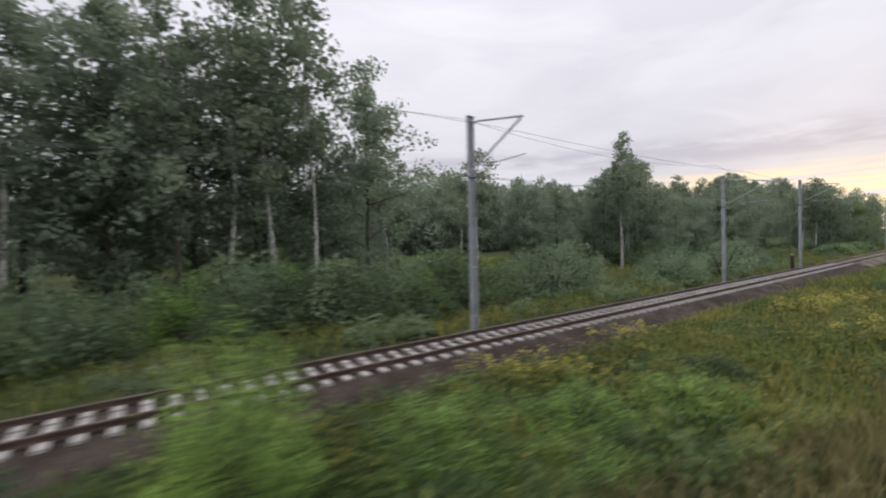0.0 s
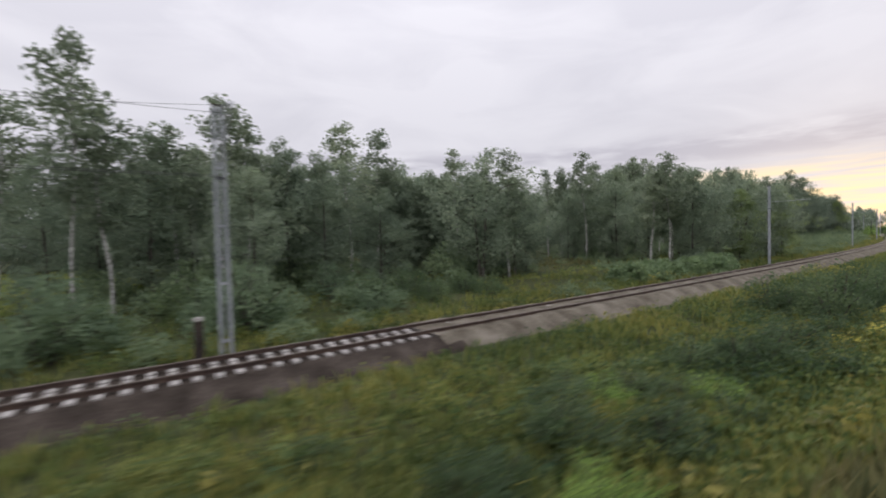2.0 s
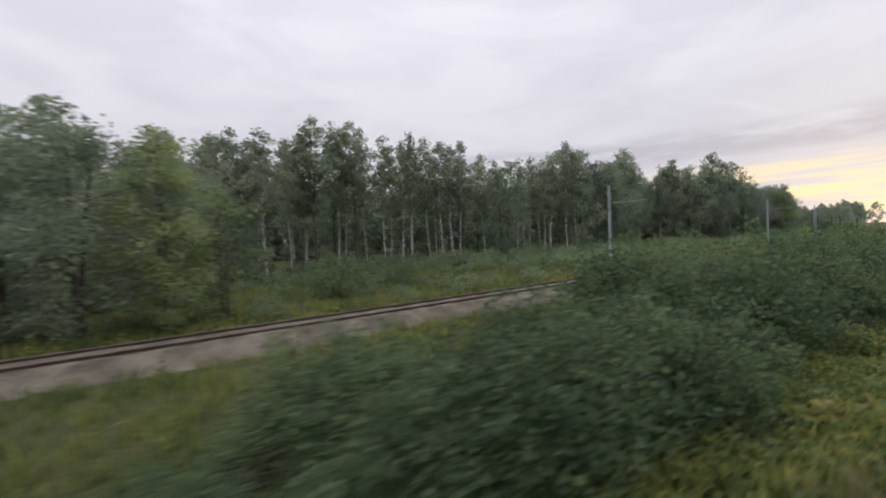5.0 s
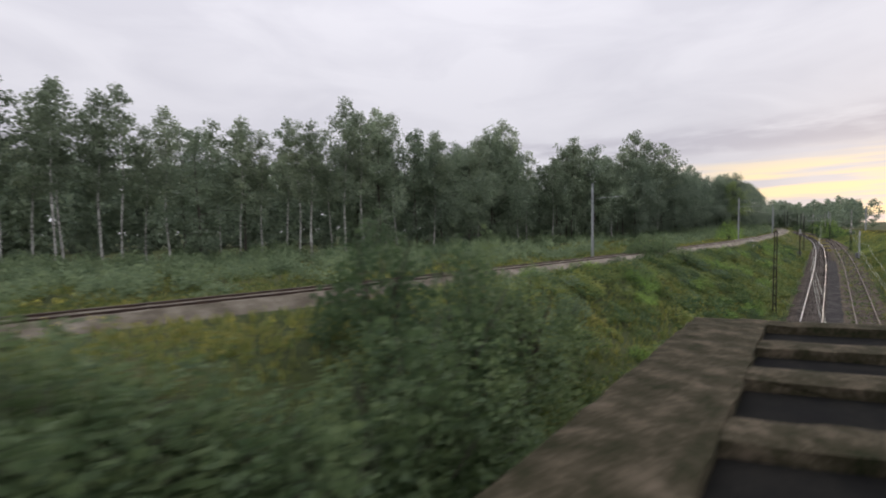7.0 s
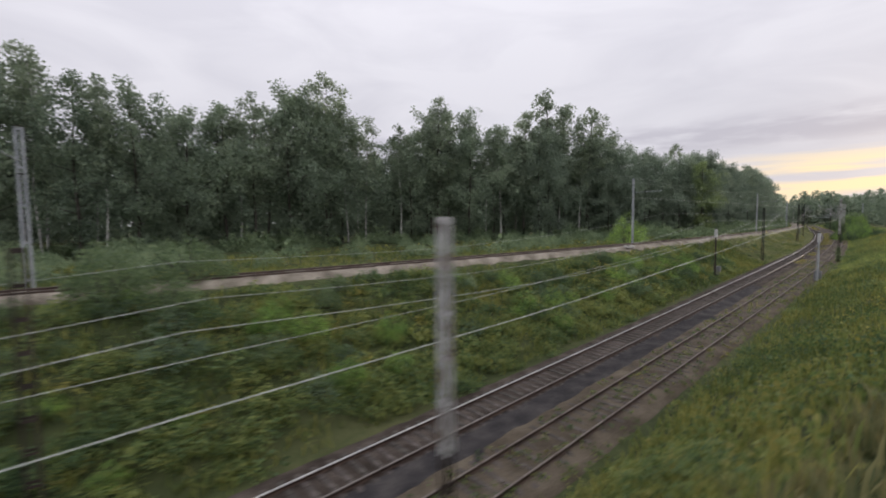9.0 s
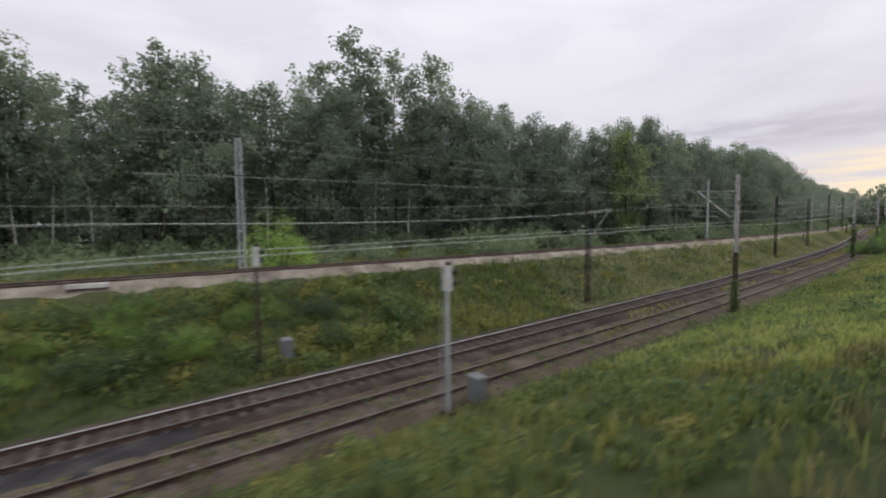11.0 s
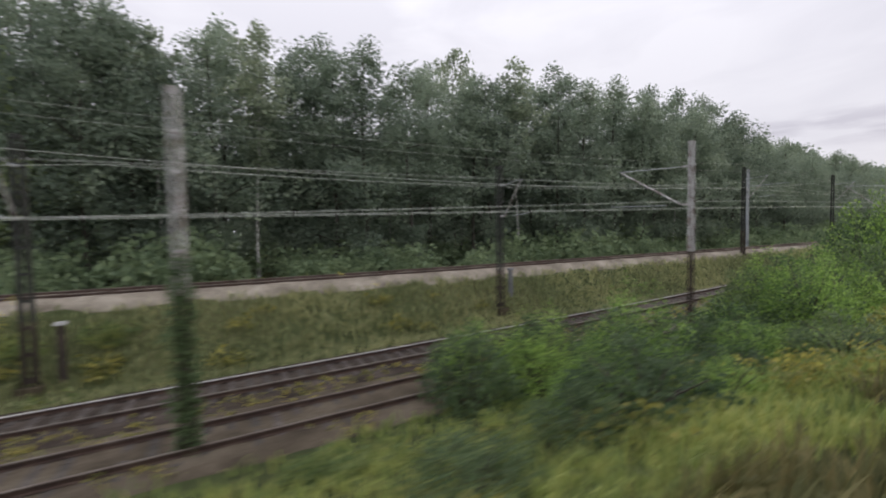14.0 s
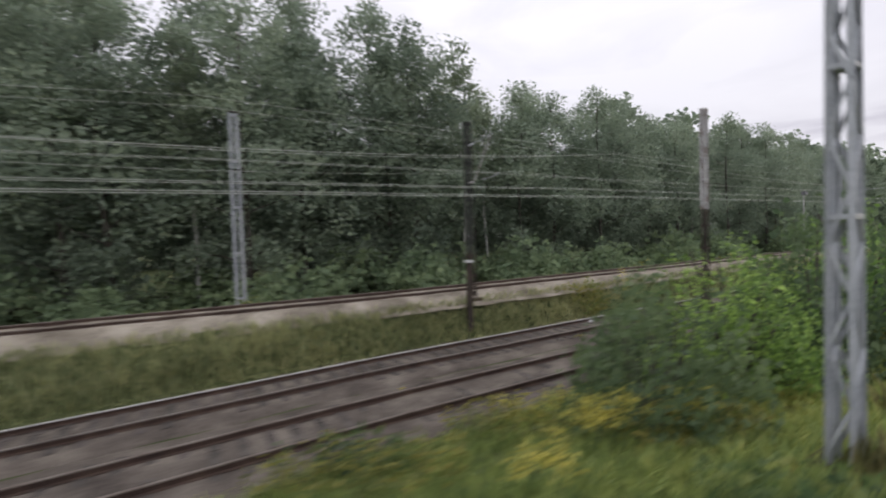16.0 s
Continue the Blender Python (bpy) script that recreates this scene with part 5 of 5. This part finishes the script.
def lattice_mast(x, y, h, turn, mat, label, width=0.42, taper=0.26, arm_side=1, arm=True, base_mat=None, group="masts of the double line", z=None, levels=11, reach=2.7):
    """Four angle irons with zigzag lacing."""
    z = float(ground_z(x, y)) if z is None else z
    top = thing("lattice_mast", x, y, z, turn, label, "catenary mast", group)

    def at(zz):
        return (width + (taper - width) * zz / h) / 2

    for sx in (-1, 1):
        for sy in (-1, 1):
            bm = bmesh.new()
            a, b = at(0), at(h)
            m = a + (b - a) * 0.42 if base_mat else a
            zm = h * 0.42 if base_mat else 0
            bar(bm, (sx * m, sy * m * 0.75, zm), (sx * b, sy * b * 0.75, h), 0.075, 0.012)
            bar(bm, (sx * (m - 0.03), sy * (m * 0.75 - 0.035), zm), (sx * (b - 0.03), sy * (b * 0.75 - 0.035), h), 0.012, 0.075)
            part("leg", bm, mat, top)
            if base_mat:
                bm = bmesh.new()
                bar(bm, (sx * a, sy * a * 0.75, 0), (sx * m, sy * m * 0.75, zm), 0.075, 0.012)
                bar(bm, (sx * (a - 0.03), sy * (a * 0.75 - 0.035), 0), (sx * (m - 0.03), sy * (m * 0.75 - 0.035), zm), 0.012, 0.075)
                part("lower_leg", bm, base_mat, top, "rust-brown bare steel")
    for k in range(levels):
        z0, z1 = 0.3 + (h - 0.4) * k / levels, 0.3 + (h - 0.4) * (k + 1) / levels
        a, b = at(z0), at(z1)
        bm = bmesh.new()
        s = 1 if k % 2 else -1
        for sy in (-1, 1):
            bar(bm, (-s * a, sy * a * 0.77, z0), (s * b, sy * b * 0.77, z1), 0.05, 0.01)
        for sx in (-1, 1):
            bar(bm, (sx * a * 1.02, -s * a * 0.75, z0), (sx * b * 1.02, s * b * 0.75, z1), 0.01, 0.05)
        part("lacing", bm, base_mat if base_mat and z1 < h * 0.45 else mat, top)
    for zz in (h * 0.42, h * 0.66, h - 0.08):
        bm = bmesh.new()
        a = at(zz)
        box(bm, -a - 0.01, -a * 0.75 - 0.02, zz, a + 0.01, a * 0.75 + 0.02, zz + 0.07)
        part("collar", bm, mat, top)
    bm = bmesh.new()
    box(bm, -0.4, -0.4, -0.8, 0.4, 0.4, 0.15, 0.05)
    part("foundation", bm, CONCRETE, top, "weathered concrete foundation block")
    if arm:
        s = arm_side
        for nm, p, q in (("top_tube", (0, s * 0.5, h - 1.1), (0, s * reach, h - 0.95)), ("strut", (0, s * 0.5, h - 2.9), (0, s * (reach - 0.1), h - 1.0)), ("registration_arm", (0, s * 1.2, h - 2.9), (0, s * (reach + 0.5), h - 2.8))):
            bm = bmesh.new()
            tube(bm, p, q, 0.035 if nm != "registration_arm" else 0.022, sides=6)
            if nm != "registration_arm":
                insulator(bm, (0, s * 0.12, p[2]), p, 0.06)
            part(nm, bm, GALVANIZED, top)
    return top


def batten_mast(x, y, h, turn, mat, label, width=0.46, arm_side=1, arm=True, base_mat=None, base=0.0, reach=2.7, leg=0.115):
    """Two upright channels joined like a ladder by flat battens; below base in another finish."""
    top = thing("ladder_mast", x, y, float(ground_z(x, y)), turn, label, "catenary mast", "masts of the double line")

    def at(zz):
        return width / 2 * (1.12 - 0.24 * zz / h)

    for sx in (-1, 1):
        for sy in (-1, 1):
            for z0, z1, m, nm in ((0.0, base, base_mat, "lower_leg"), (base, h, mat, "leg")):
                if z1 - z0 < 0.1:
                    continue
                bm = bmesh.new()
                w = leg * 0.6 if nm == "lower_leg" and mat is STEEL_FLAKED else leg
                bar(bm, (sx * at(z0), sy * at(z0), z0), (sx * at(z1), sy * at(z1), z1), w, 0.012)
                bar(bm, (sx * (at(z0) + 0.03), sy * (at(z0) - 0.03), z0), (sx * (at(z1) + 0.03), sy * (at(z1) - 0.03), z1), 0.012, w)
                part(nm, bm, m, top, "rust-brown bare steel" if nm == "lower_leg" else "")
    n = int(h / 0.95)
    for k in range(n + 1):
        zz = 0.25 + (h - 0.35) * k / n
        bm = bmesh.new()
        w, t = at(zz), 0.14 if k in (0, n) else 0.08
        for e in (-1, 1):
            box(bm, -w, e * (w + 0.010) - 0.005, zz, w, e * (w + 0.010) + 0.005, zz + t)
            box(bm, e * (w + 0.040) - 0.005, -w, zz, e * (w + 0.040) + 0.005, w, zz + t)
        part("batten", bm, base_mat if zz < base else mat, top)
    bm = bmesh.new()
    box(bm, -0.42, -0.4, -0.9, 0.42, 0.4, 0.12, 0.05)
    part("foundation", bm, CONCRETE, top, "weathered concrete foundation block")
    if arm:
        s = arm_side
        for nm, p, q in (("top_tube", (0, s * 0.5, h - 1.1), (0, s * reach, h - 0.95)), ("strut", (0, s * 0.5, h - 2.9), (0, s * (reach - 0.1), h - 1.0)),
                         ("registration_arm", (0, s * 1.2, h - 2.9), (0, s * (reach + 0.5), h - 2.8))):
            bm = bmesh.new()
            tube(bm, p, q, 0.04 if nm == "strut" else 0.024, sides=6)
            if nm != "registration_arm":
                insulator(bm, (0, s * 0.12, p[2]), p, 0.06)
            part(nm, bm, STEEL_FLAKED if nm == "strut" else GALVANIZED, top)
    return top


def ivy(x, y, h):
    rng = np.random.default_rng(int(x))
    n = int(50 * h)
    c = np.stack([x + rng.normal(0, 0.13, n), y + rng.normal(0, 0.13, n), float(ground_z(x, y)) + rng.random(n) ** 1.3 * h], -1)
    v, f = leaf_arrays(rng, c, 12, 0.13, 0.13)
    me = leaf_mesh("ivy", v, f)
    me.materials.append(LEAF_BUSH)
    return tagged(new("ivy", me), "green ivy climbing the foot of a mast", "climbing plant")


FAR_MASTS = ((11.2, 15.3, 9.5), (37.9, 16.9, 8.6), (57.1, 17.9, 9.4), (117.7, 23.4, 9.5), (178.5, 31.3, 9.2), (238.7, 41.1, 9.3), (300.0, 53.9, 9.2), (363.0, 74.1, 9.25), (423.7, 99.4, 9.2), (486.0, 132.4, 9.2))


def build_masts():
    for x, y, h in FAR_MASTS:
        a = heading(far_y, x)
        drop = float(far_z(x)) + 0.05 - float(ground_z(x, y))
        channel_mast(x, y, h + max(0, drop) * 0.6, math.degrees(a), "grey galvanized steel catenary mast with bracket beside the single track")
    tension_weights(56.2, 18.3)
    # rusty masts on the bank above the main line
    for x, y, h in ((245.4, 23.9, 8.6), (326.3, 51.7, 8.6), (370.1, 68.9, 9.0), (389.0, 77.2, 8.4), (416.0, 91.0, 8.4), (434.8, 99.6, 8.6)):
        a = heading(main_y, x)
        batten_mast(x, y, h, math.degrees(a), STEEL_DARK if x > 300 else STEEL_RUSTED, "dark steel ladder mast with rust-brown foot on the grassy bank", 0.26, arm_side=-1, arm=x > 300, base_mat=STEEL_RUSTED, base=h * 0.27,
                    reach=2.0, leg=0.085 if x > 300 else 0.06)
    for x, y, h in ((254.8, 17.0, 8.7), (334.0, 45.2, 9.8), (377.95, 63.9, 9.2), (396.9, 71.65, 9.15), (423.7, 84.9, 8.9), (444.0, 95.9, 9.5)):
        a = heading(side_y, x)
        batten_mast(x, y, h, math.degrees(a), STEEL_FLAKED, "pale steel ladder mast with flaking paint and rusty lower half", 0.20, 1, 300 < x < 440, STEEL_RUSTED, h * (0.58 if x > 420 else 0.44),
                    3.9 if 390 < x < 400 else 2.7, 0.085)
    for x, y, h in ((377.95, 63.9, 5.0), (334.0, 45.2, 2.4), (423.7, 84.9, 1.8)):
        ivy(x, y, h)
    # masts close by the carrying line
    for x, y in ((344.76, 37.8), (391.62, 59.0), (438.6, 84.8)):
        a = heading(own_y, x)
        lattice_mast(x, y, 8.4, math.degrees(a), GALVANIZED, "grey steel lattice mast close to the train", 0.38, 0.30, -1, False, group="masts of the carrying line")


# ---- wires ----
def wire(name, f, zf, posts, off, height, sag, r, mat, label, x0, x1):
    """A wire hung from post to post over a track."""
    xs, zs = [], []
    for a, b in zip(posts, posts[1:]):
        for k in range(12):
            u = k / 12
            x = a + (b - a) * u
            if x0 <= x <= x1:
                xs.append(x)
                zs.append(-4 * sag * u * (1 - u))
    bm = bmesh.new()
    pts = []
    for x, dz in zip(xs, zs):
        a = heading(f, x)
        pts.append(Vector((x - math.sin(a) * off, float(f(x)) + math.cos(a) * off, float(zf(x)) + height + dz)))
    stem(bm, pts, r, r, 5)
    return tagged(part(name, bm, mat, smooth=True), label, "overhead wire")


def build_wires():
    posts = [-48.0] + [m[0] for m in FAR_MASTS]
    for off, height, sag, r in ((0.1, 8.45, 0.2, 0.008), (-0.05, 6.3, 0.05, 0.008), (0.06, 6.27, 0.07, 0.008), (2.4, 9.35, 0.7, 0.008)):
        wire("catenary_wire", far_y, far_z, posts, off, height, sag, r, DARK_WIRE, "thin dark wire strung over the single track", -30, 60)
    for off, height, sag, r in ((0.1, 8.2, 0.8, 0.008), (-0.05, 6.1, 0.05, 0.008), (0.06, 6.07, 0.07, 0.008), (2.4, 9.35, 0.9, 0.010)):
        wire("catenary_wire", far_y, far_z, posts, off, height, sag, r, WIRE_MAT, "thin grey wire strung over the single track", 290, 486)
    spans = [170, 210, 250, 290, 330, 374, 412, 440, 480, 520]
    for f in (main_y, side_y):
        datum = main_wire_z if f is main_y else side_wire_z
        for off, height, sag, r in ((0.0, 7.15, 0.7, 0.008), (-0.06, 5.55, 0.05, 0.008), (0.06, 5.52, 0.06, 0.008)):
            wire("catenary_wire", f, datum, spans, off, height, sag, r, WIRE_MAT, "pale grey overhead wire above the main line", 219 if f is main_y else 225, 500)
    wire("feeder_wire", main_y, wire_z, spans, 4.2, 7.9, 0.6, 0.007, WIRE_MAT, "feeder wire along the rusty masts", 240, 500)


# ---- signals and small trackside things ----
def signal(x, y, h, turn, post_mat, label):
    z = float(ground_z(x, y))
    top = thing("railway_signal", x, y, z, turn, label, "railway signal")
    bm = bmesh.new()
    tube(bm, (0, 0, -0.3), (0, 0, h - 0.2), 0.085, 0.07, 10)
    part("post", bm, post_mat, top)
    bm = bmesh.new()
    box(bm, -0.13, -0.15, h - 0.95, 0.13, 0.15, h, 0.02)
    head = part("signal_head", bm, WHITE_PAINT, top, "white painted back of the lamp housing")
    for k in range(2):
        bm = bmesh.new()
        zc = h - 0.25 - 0.4 * k
        tube(bm, (0.12, 0, zc), (0.32, 0, zc), 0.11, 0.13, 12, False)
        tube(bm, (0.12, 0, zc), (0.14, 0, zc), 0.09, 0.09, 12)
        part("hood", bm, BLACK_PAINT, head, "black lamp hood")
    bm = bmesh.new()
    tube(bm, (0.06, 0, h - 0.06), (0.06, 0, h + 0.12), 0.13, 0.10, 10)
    part("cap", bm, BLACK_PAINT, top, "black cap")
    bm = bmesh.new()
    box(bm, -0.25, -0.25, -0.4, 0.25, 0.25, 0.12, 0.03)
    part("foundation", bm, CONCRETE, top)
    for s in (-0.13, 0.13):
        bm = bmesh.new()
        tube(bm, (-0.22, s, 0.1), (-0.22, s, h - 1.3), 0.014, sides=5)
        part("ladder_rail", bm, post_mat, top)
    return top


def cabinet(x, y, turn, label, sink=0.0):
    z = float(ground_z(x, y)) - sink
    top = thing("trackside_cabinet", x, y, z, turn, label, "cabinet")
    bm = bmesh.new()
    box(bm, -0.24, -0.34, 0.25, 0.24, 0.34, 1.22, 0.01)
    body = part("body", bm, BOX_GREY, top)
    bm = bmesh.new()
    box(bm, -0.27, -0.37, 1.22, 0.27, 0.37, 1.29, 0.03)
    part("lid", bm, BOX_GREY, top)
    for s in (-1, 1):
        bm = bmesh.new()
        box(bm, -0.258, s * 0.17 - 0.15, 0.32, -0.243, s * 0.17 + 0.15, 1.16)
        part("door", bm, BOX_GREY, body)
    bm = bmesh.new()
    box(bm, -0.2, -0.3, -0.3, 0.2, 0.3, 0.25)
    part("plinth", bm, CONCRETE, top)
    return top


def short_post(x, y, h, turn, mat, cap, label, name="marker_post"):
    z = float(ground_z(x, y))
    top = thing(name, x, y, z, turn, label, "post")
    bm = bmesh.new()
    box(bm, -0.11, -0.11, -0.3, 0.11, 0.11, h, 0.015)
    part("post", bm, mat, top)
    bm = bmesh.new()
    box(bm, -0.17, -0.17, h, 0.17, 0.17, h + 0.10, 0.02)
    part("cap", bm, cap, top, "pale cap")
    return top


def rubbish(x, y, turn):
    bm = bmesh.new()
    bmesh.ops.create_icosphere(bm, subdivisions=3, radius=0.42)
    for v in bm.verts:
        n = noise.noise(v.co * 3.1)
        v.co = Vector((v.co.x * (1 + 0.5 * n), v.co.y * 0.7 * (1 + 0.6 * n), max(-0.05, v.co.z * 0.28 * (1 + 1.2 * n))))
    ob = part("plastic_bag", bm, WHITE_PAINT, smooth=True)
    ob.matrix_basis = pose(x, y, float(ground_z(x, y)) + 0.08, 0, 0, turn)
    return tagged(ob, "crumpled pale plastic rubbish lying in the grass", "rubbish")


def build_small():
    a = math.degrees(heading(main_y, 305))
    signal(302.5, 43.5, 6.05, a + 4, STEEL_RUSTED, "white-headed railway signal on a dark post in the grass")
    signal(310.05, 36.6, 5.6, a, GALVANIZED, "white-headed railway signal on a grey post")
    cabinet(303.7, 44.0, a, "pale grey trackside cabinet in the grass")
    cabinet(311.4, 37.2, a, "grey trackside cabinet beside the signal", 0.2)
    short_post(370.8, 69.4, 2.1, 20, STEEL_RUSTED, WHITE_PAINT, "dark short post with pale cap beside a mast")
    short_post(389.9, 78.4, 1.6, 20, BOX_GREY, BOX_GREY, "grey concrete marker post in the grass")
    short_post(434.6, 98.5, 3.0, 26, STEEL_RUSTED, WHITE_PAINT, "rusty short post with pale cap")
    rubbish(356.2, 64.6, 30)
    rubbish(441.0, 101.0, 80)
    rubbish(248.0, 15.2, 10)
    bm = bmesh.new()
    box(bm, -0.9, -0.3, -0.1, 0.9, 0.3, 0.12, 0.04)
    slab = part("concrete_slab", bm, CONCRETE_SLEEPER)
    slab.matrix_basis = pose(293.4, float(far_y(293.4)) - 1.75, float(far_z(293.4)) - 0.2, 0, 0, 15)
    tagged(slab, "pale concrete slab lying beside the single track", "slab")
    lamp = thing("lineside_pole", 471.7, 122.0, float(ground_z(471.7, 122.0)), 20, "slim white pole with a small box", "pole")
    bm = bmesh.new()
    tube(bm, (0, 0, -0.3), (0, 0, 6.4), 0.07, 0.05, 8)
    part("pole", bm, WHITE_PAINT, lamp)
    bm = bmesh.new()
    box(bm, -0.1, -0.2, 6.2, 0.35, 0.2, 6.6, 0.02)
    part("box", bm, BOX_GREY, lamp)


# ---- the bridge over the double line, with the bare beams of its abandoned half ----
def rough_block(bm, x0, y0, z0, x1, y1, z1, seed, step=0.5):
    """A worn concrete block: a grid box with uneven edges."""
    nx, ny = max(2, int((x1 - x0) / step)), max(2, int((y1 - y0) / step))
    grid = {}
    for i in range(nx + 1):
        for j in range(ny + 1):
            rim = i in (0, nx) or j in (0, ny)
            w = 0.07 if rim else 0.04
            p = Vector((x0 + (x1 - x0) * i / nx, y0 + (y1 - y0) * j / ny, z1))
            n = noise.noise_vector(p * 1.3 + Vector((seed, 0, 0)))
            grid[i, j] = bm.verts.new(p + Vector((n.x * w, n.y * w, n.z * w - (0.04 if rim else 0))))
    low = {k: bm.verts.new((x0 + (x1 - x0) * k[0] / nx, y0 + (y1 - y0) * k[1] / ny, z0)) for k in ((0, 0), (nx, 0), (nx, ny), (0, ny))}
    for i in range(nx):
        for j in range(ny):
            bm.faces.new((grid[i, j], grid[i + 1, j], grid[i + 1, j + 1], grid[i, j + 1]))
    bm.faces.new((low[0, ny], low[nx, ny], low[nx, 0], low[0, 0]))
    bm.faces.new([low[0, 0], low[nx, 0]] + [grid[i, 0] for i in range(nx, -1, -1)])
    bm.faces.new([low[nx, 0], low[nx, ny]] + [grid[nx, j] for j in range(ny, -1, -1)])
    bm.faces.new([low[nx, ny], low[0, ny]] + [grid[i, ny] for i in range(nx + 1)])
    bm.faces.new([low[0, ny], low[0, 0]] + [grid[0, j] for j in range(ny + 1)])


def skewed(bm):
    """From the bridge's skewed axes into the plan."""
    for v in bm.verts:
        v.co = Vector((v.co.x * 0.94 - v.co.y * 0.68, v.co.x * 0.34 + v.co.y * 0.73, v.co.z))
    return bm


def build_bridge():
    top = thing("railway_bridge", 212.0, 12.5, -3.5, 0, "old mossy concrete railway bridge with bare open beams", "bridge", kind="structure")
    for name, x0, y0, x1, y1, z, seed in (("edge_girder", -15, -2.35, 0, 0, 0, 1), ("end_beam", -0.92, -7.0, 0, -2.37, -0.02, 3), ("cross_beam", -4.35, -7.0, -3.3, -2.37, -0.03, 4),
                                          ("cross_beam", -7.6, -7.0, -6.4, -2.37, -0.03, 5), ("cross_beam", -11.2, -7.0, -10.0, -2.37, -0.03, 6), ("inner_girder", -15, -7.9, 0, -7.02, -0.04, 7)):
        bm = bmesh.new()
        rough_block(bm, x0, y0, -1.1, x1, y1, z, seed, 0.35)
        part(name, skewed(bm), CONCRETE, top, "mossy worn concrete" if "girder" in name else "")
    # added sheet below the beams; its black stands in for shade down there
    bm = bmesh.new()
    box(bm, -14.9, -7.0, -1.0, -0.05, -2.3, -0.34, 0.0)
    part("trough_floor", skewed(bm), OPENING_DARK, top, "near-black sheet standing in for shade in the bridge openings")
    for u, v in ((-0.6, -0.6), (-14.2, -0.6), (-14.2, -7.4)):
        bm = bmesh.new()
        box(bm, u - 0.35, v - 0.35, -8.0, u + 0.35, v + 0.35, -1.1, 0.0)
        part("pier", skewed(bm), CONCRETE, top)
    deck = thing("bridge_deck", 0, 0, 0, 0, "concrete bridge deck carrying the train's line", "bridge", kind="structure")
    sweep("deck", own_y, lambda x: -3.36, np.arange(178, 252, 3.0), [(-4.2, -0.9), (0.75, -0.9), (0.75, 0.0), (-4.2, 0.0)], CONCRETE, deck, closed=True)
    for x in (182, 196, 232, 246):
        bm = bmesh.new()
        box(bm, x - 0.4, float(own_y(x)) - 4.0, -11.0, x + 0.4, float(own_y(x)) - 2.4, -4.26, 0.0)
        part("pier", bm, CONCRETE, deck)


# ---- flats far off behind the trees ----
def flats(x, y, w, d, h, turn, storeys, bays):
    top = thing("apartment_block", x, y, float(ground_z(x, y)), turn, "distant pale high-rise apartment block", "building", "distant apartment blocks")
    bm = bmesh.new()
    box(bm, -w / 2, -d / 2, -1, w / 2, d / 2, h)
    part("wall", bm, FACADE, top)
    bm = bmesh.new()
    box(bm, -w / 2 - 0.3, -d / 2 - 0.3, h, w / 2 + 0.3, d / 2 + 0.3, h + 0.8, 0.2)
    part("roof", bm, BOX_GREY, top)
    win = None
    for s in range(storeys):
        for b in range(bays):
            if win is None:
                bm = bmesh.new()
                box(bm, -0.9, -0.06, 0, 0.9, 0.06, 1.5)
                win = bpy.data.meshes.new("window")
                bm.to_mesh(win)
                bm.free()
                win.materials.append(GLASS_DARK)
            ob = new("window", win)
            ob.parent = top
            ob.matrix_basis = pose(-w / 2 + w * (b + 0.5) / bays, -d / 2 - 0.02, 1.2 + (h - 1) * s / storeys)


def build_distance():
    for x, y, w, h, st, b in ((905, 420, 34, 46, 12, 8), (960, 455, 26, 38, 10, 6), (860, 430, 30, 40, 11, 7)):
        flats(x, y, w, 14, h, 112, st, b)


build_tracks()
build_wood()
build_far_wood()
build_single_trees()
build_bushes()
build_masts()
build_wires()
build_small()
build_bridge()
build_distance()
build_meadow()


# the patterns that were copied are taken away again
for some in (*PROTO.values(), *BUSHES.values()):
    for ob in some:
        for o in (*ob.children_recursive, ob):
            bpy.data.objects.remove(o)
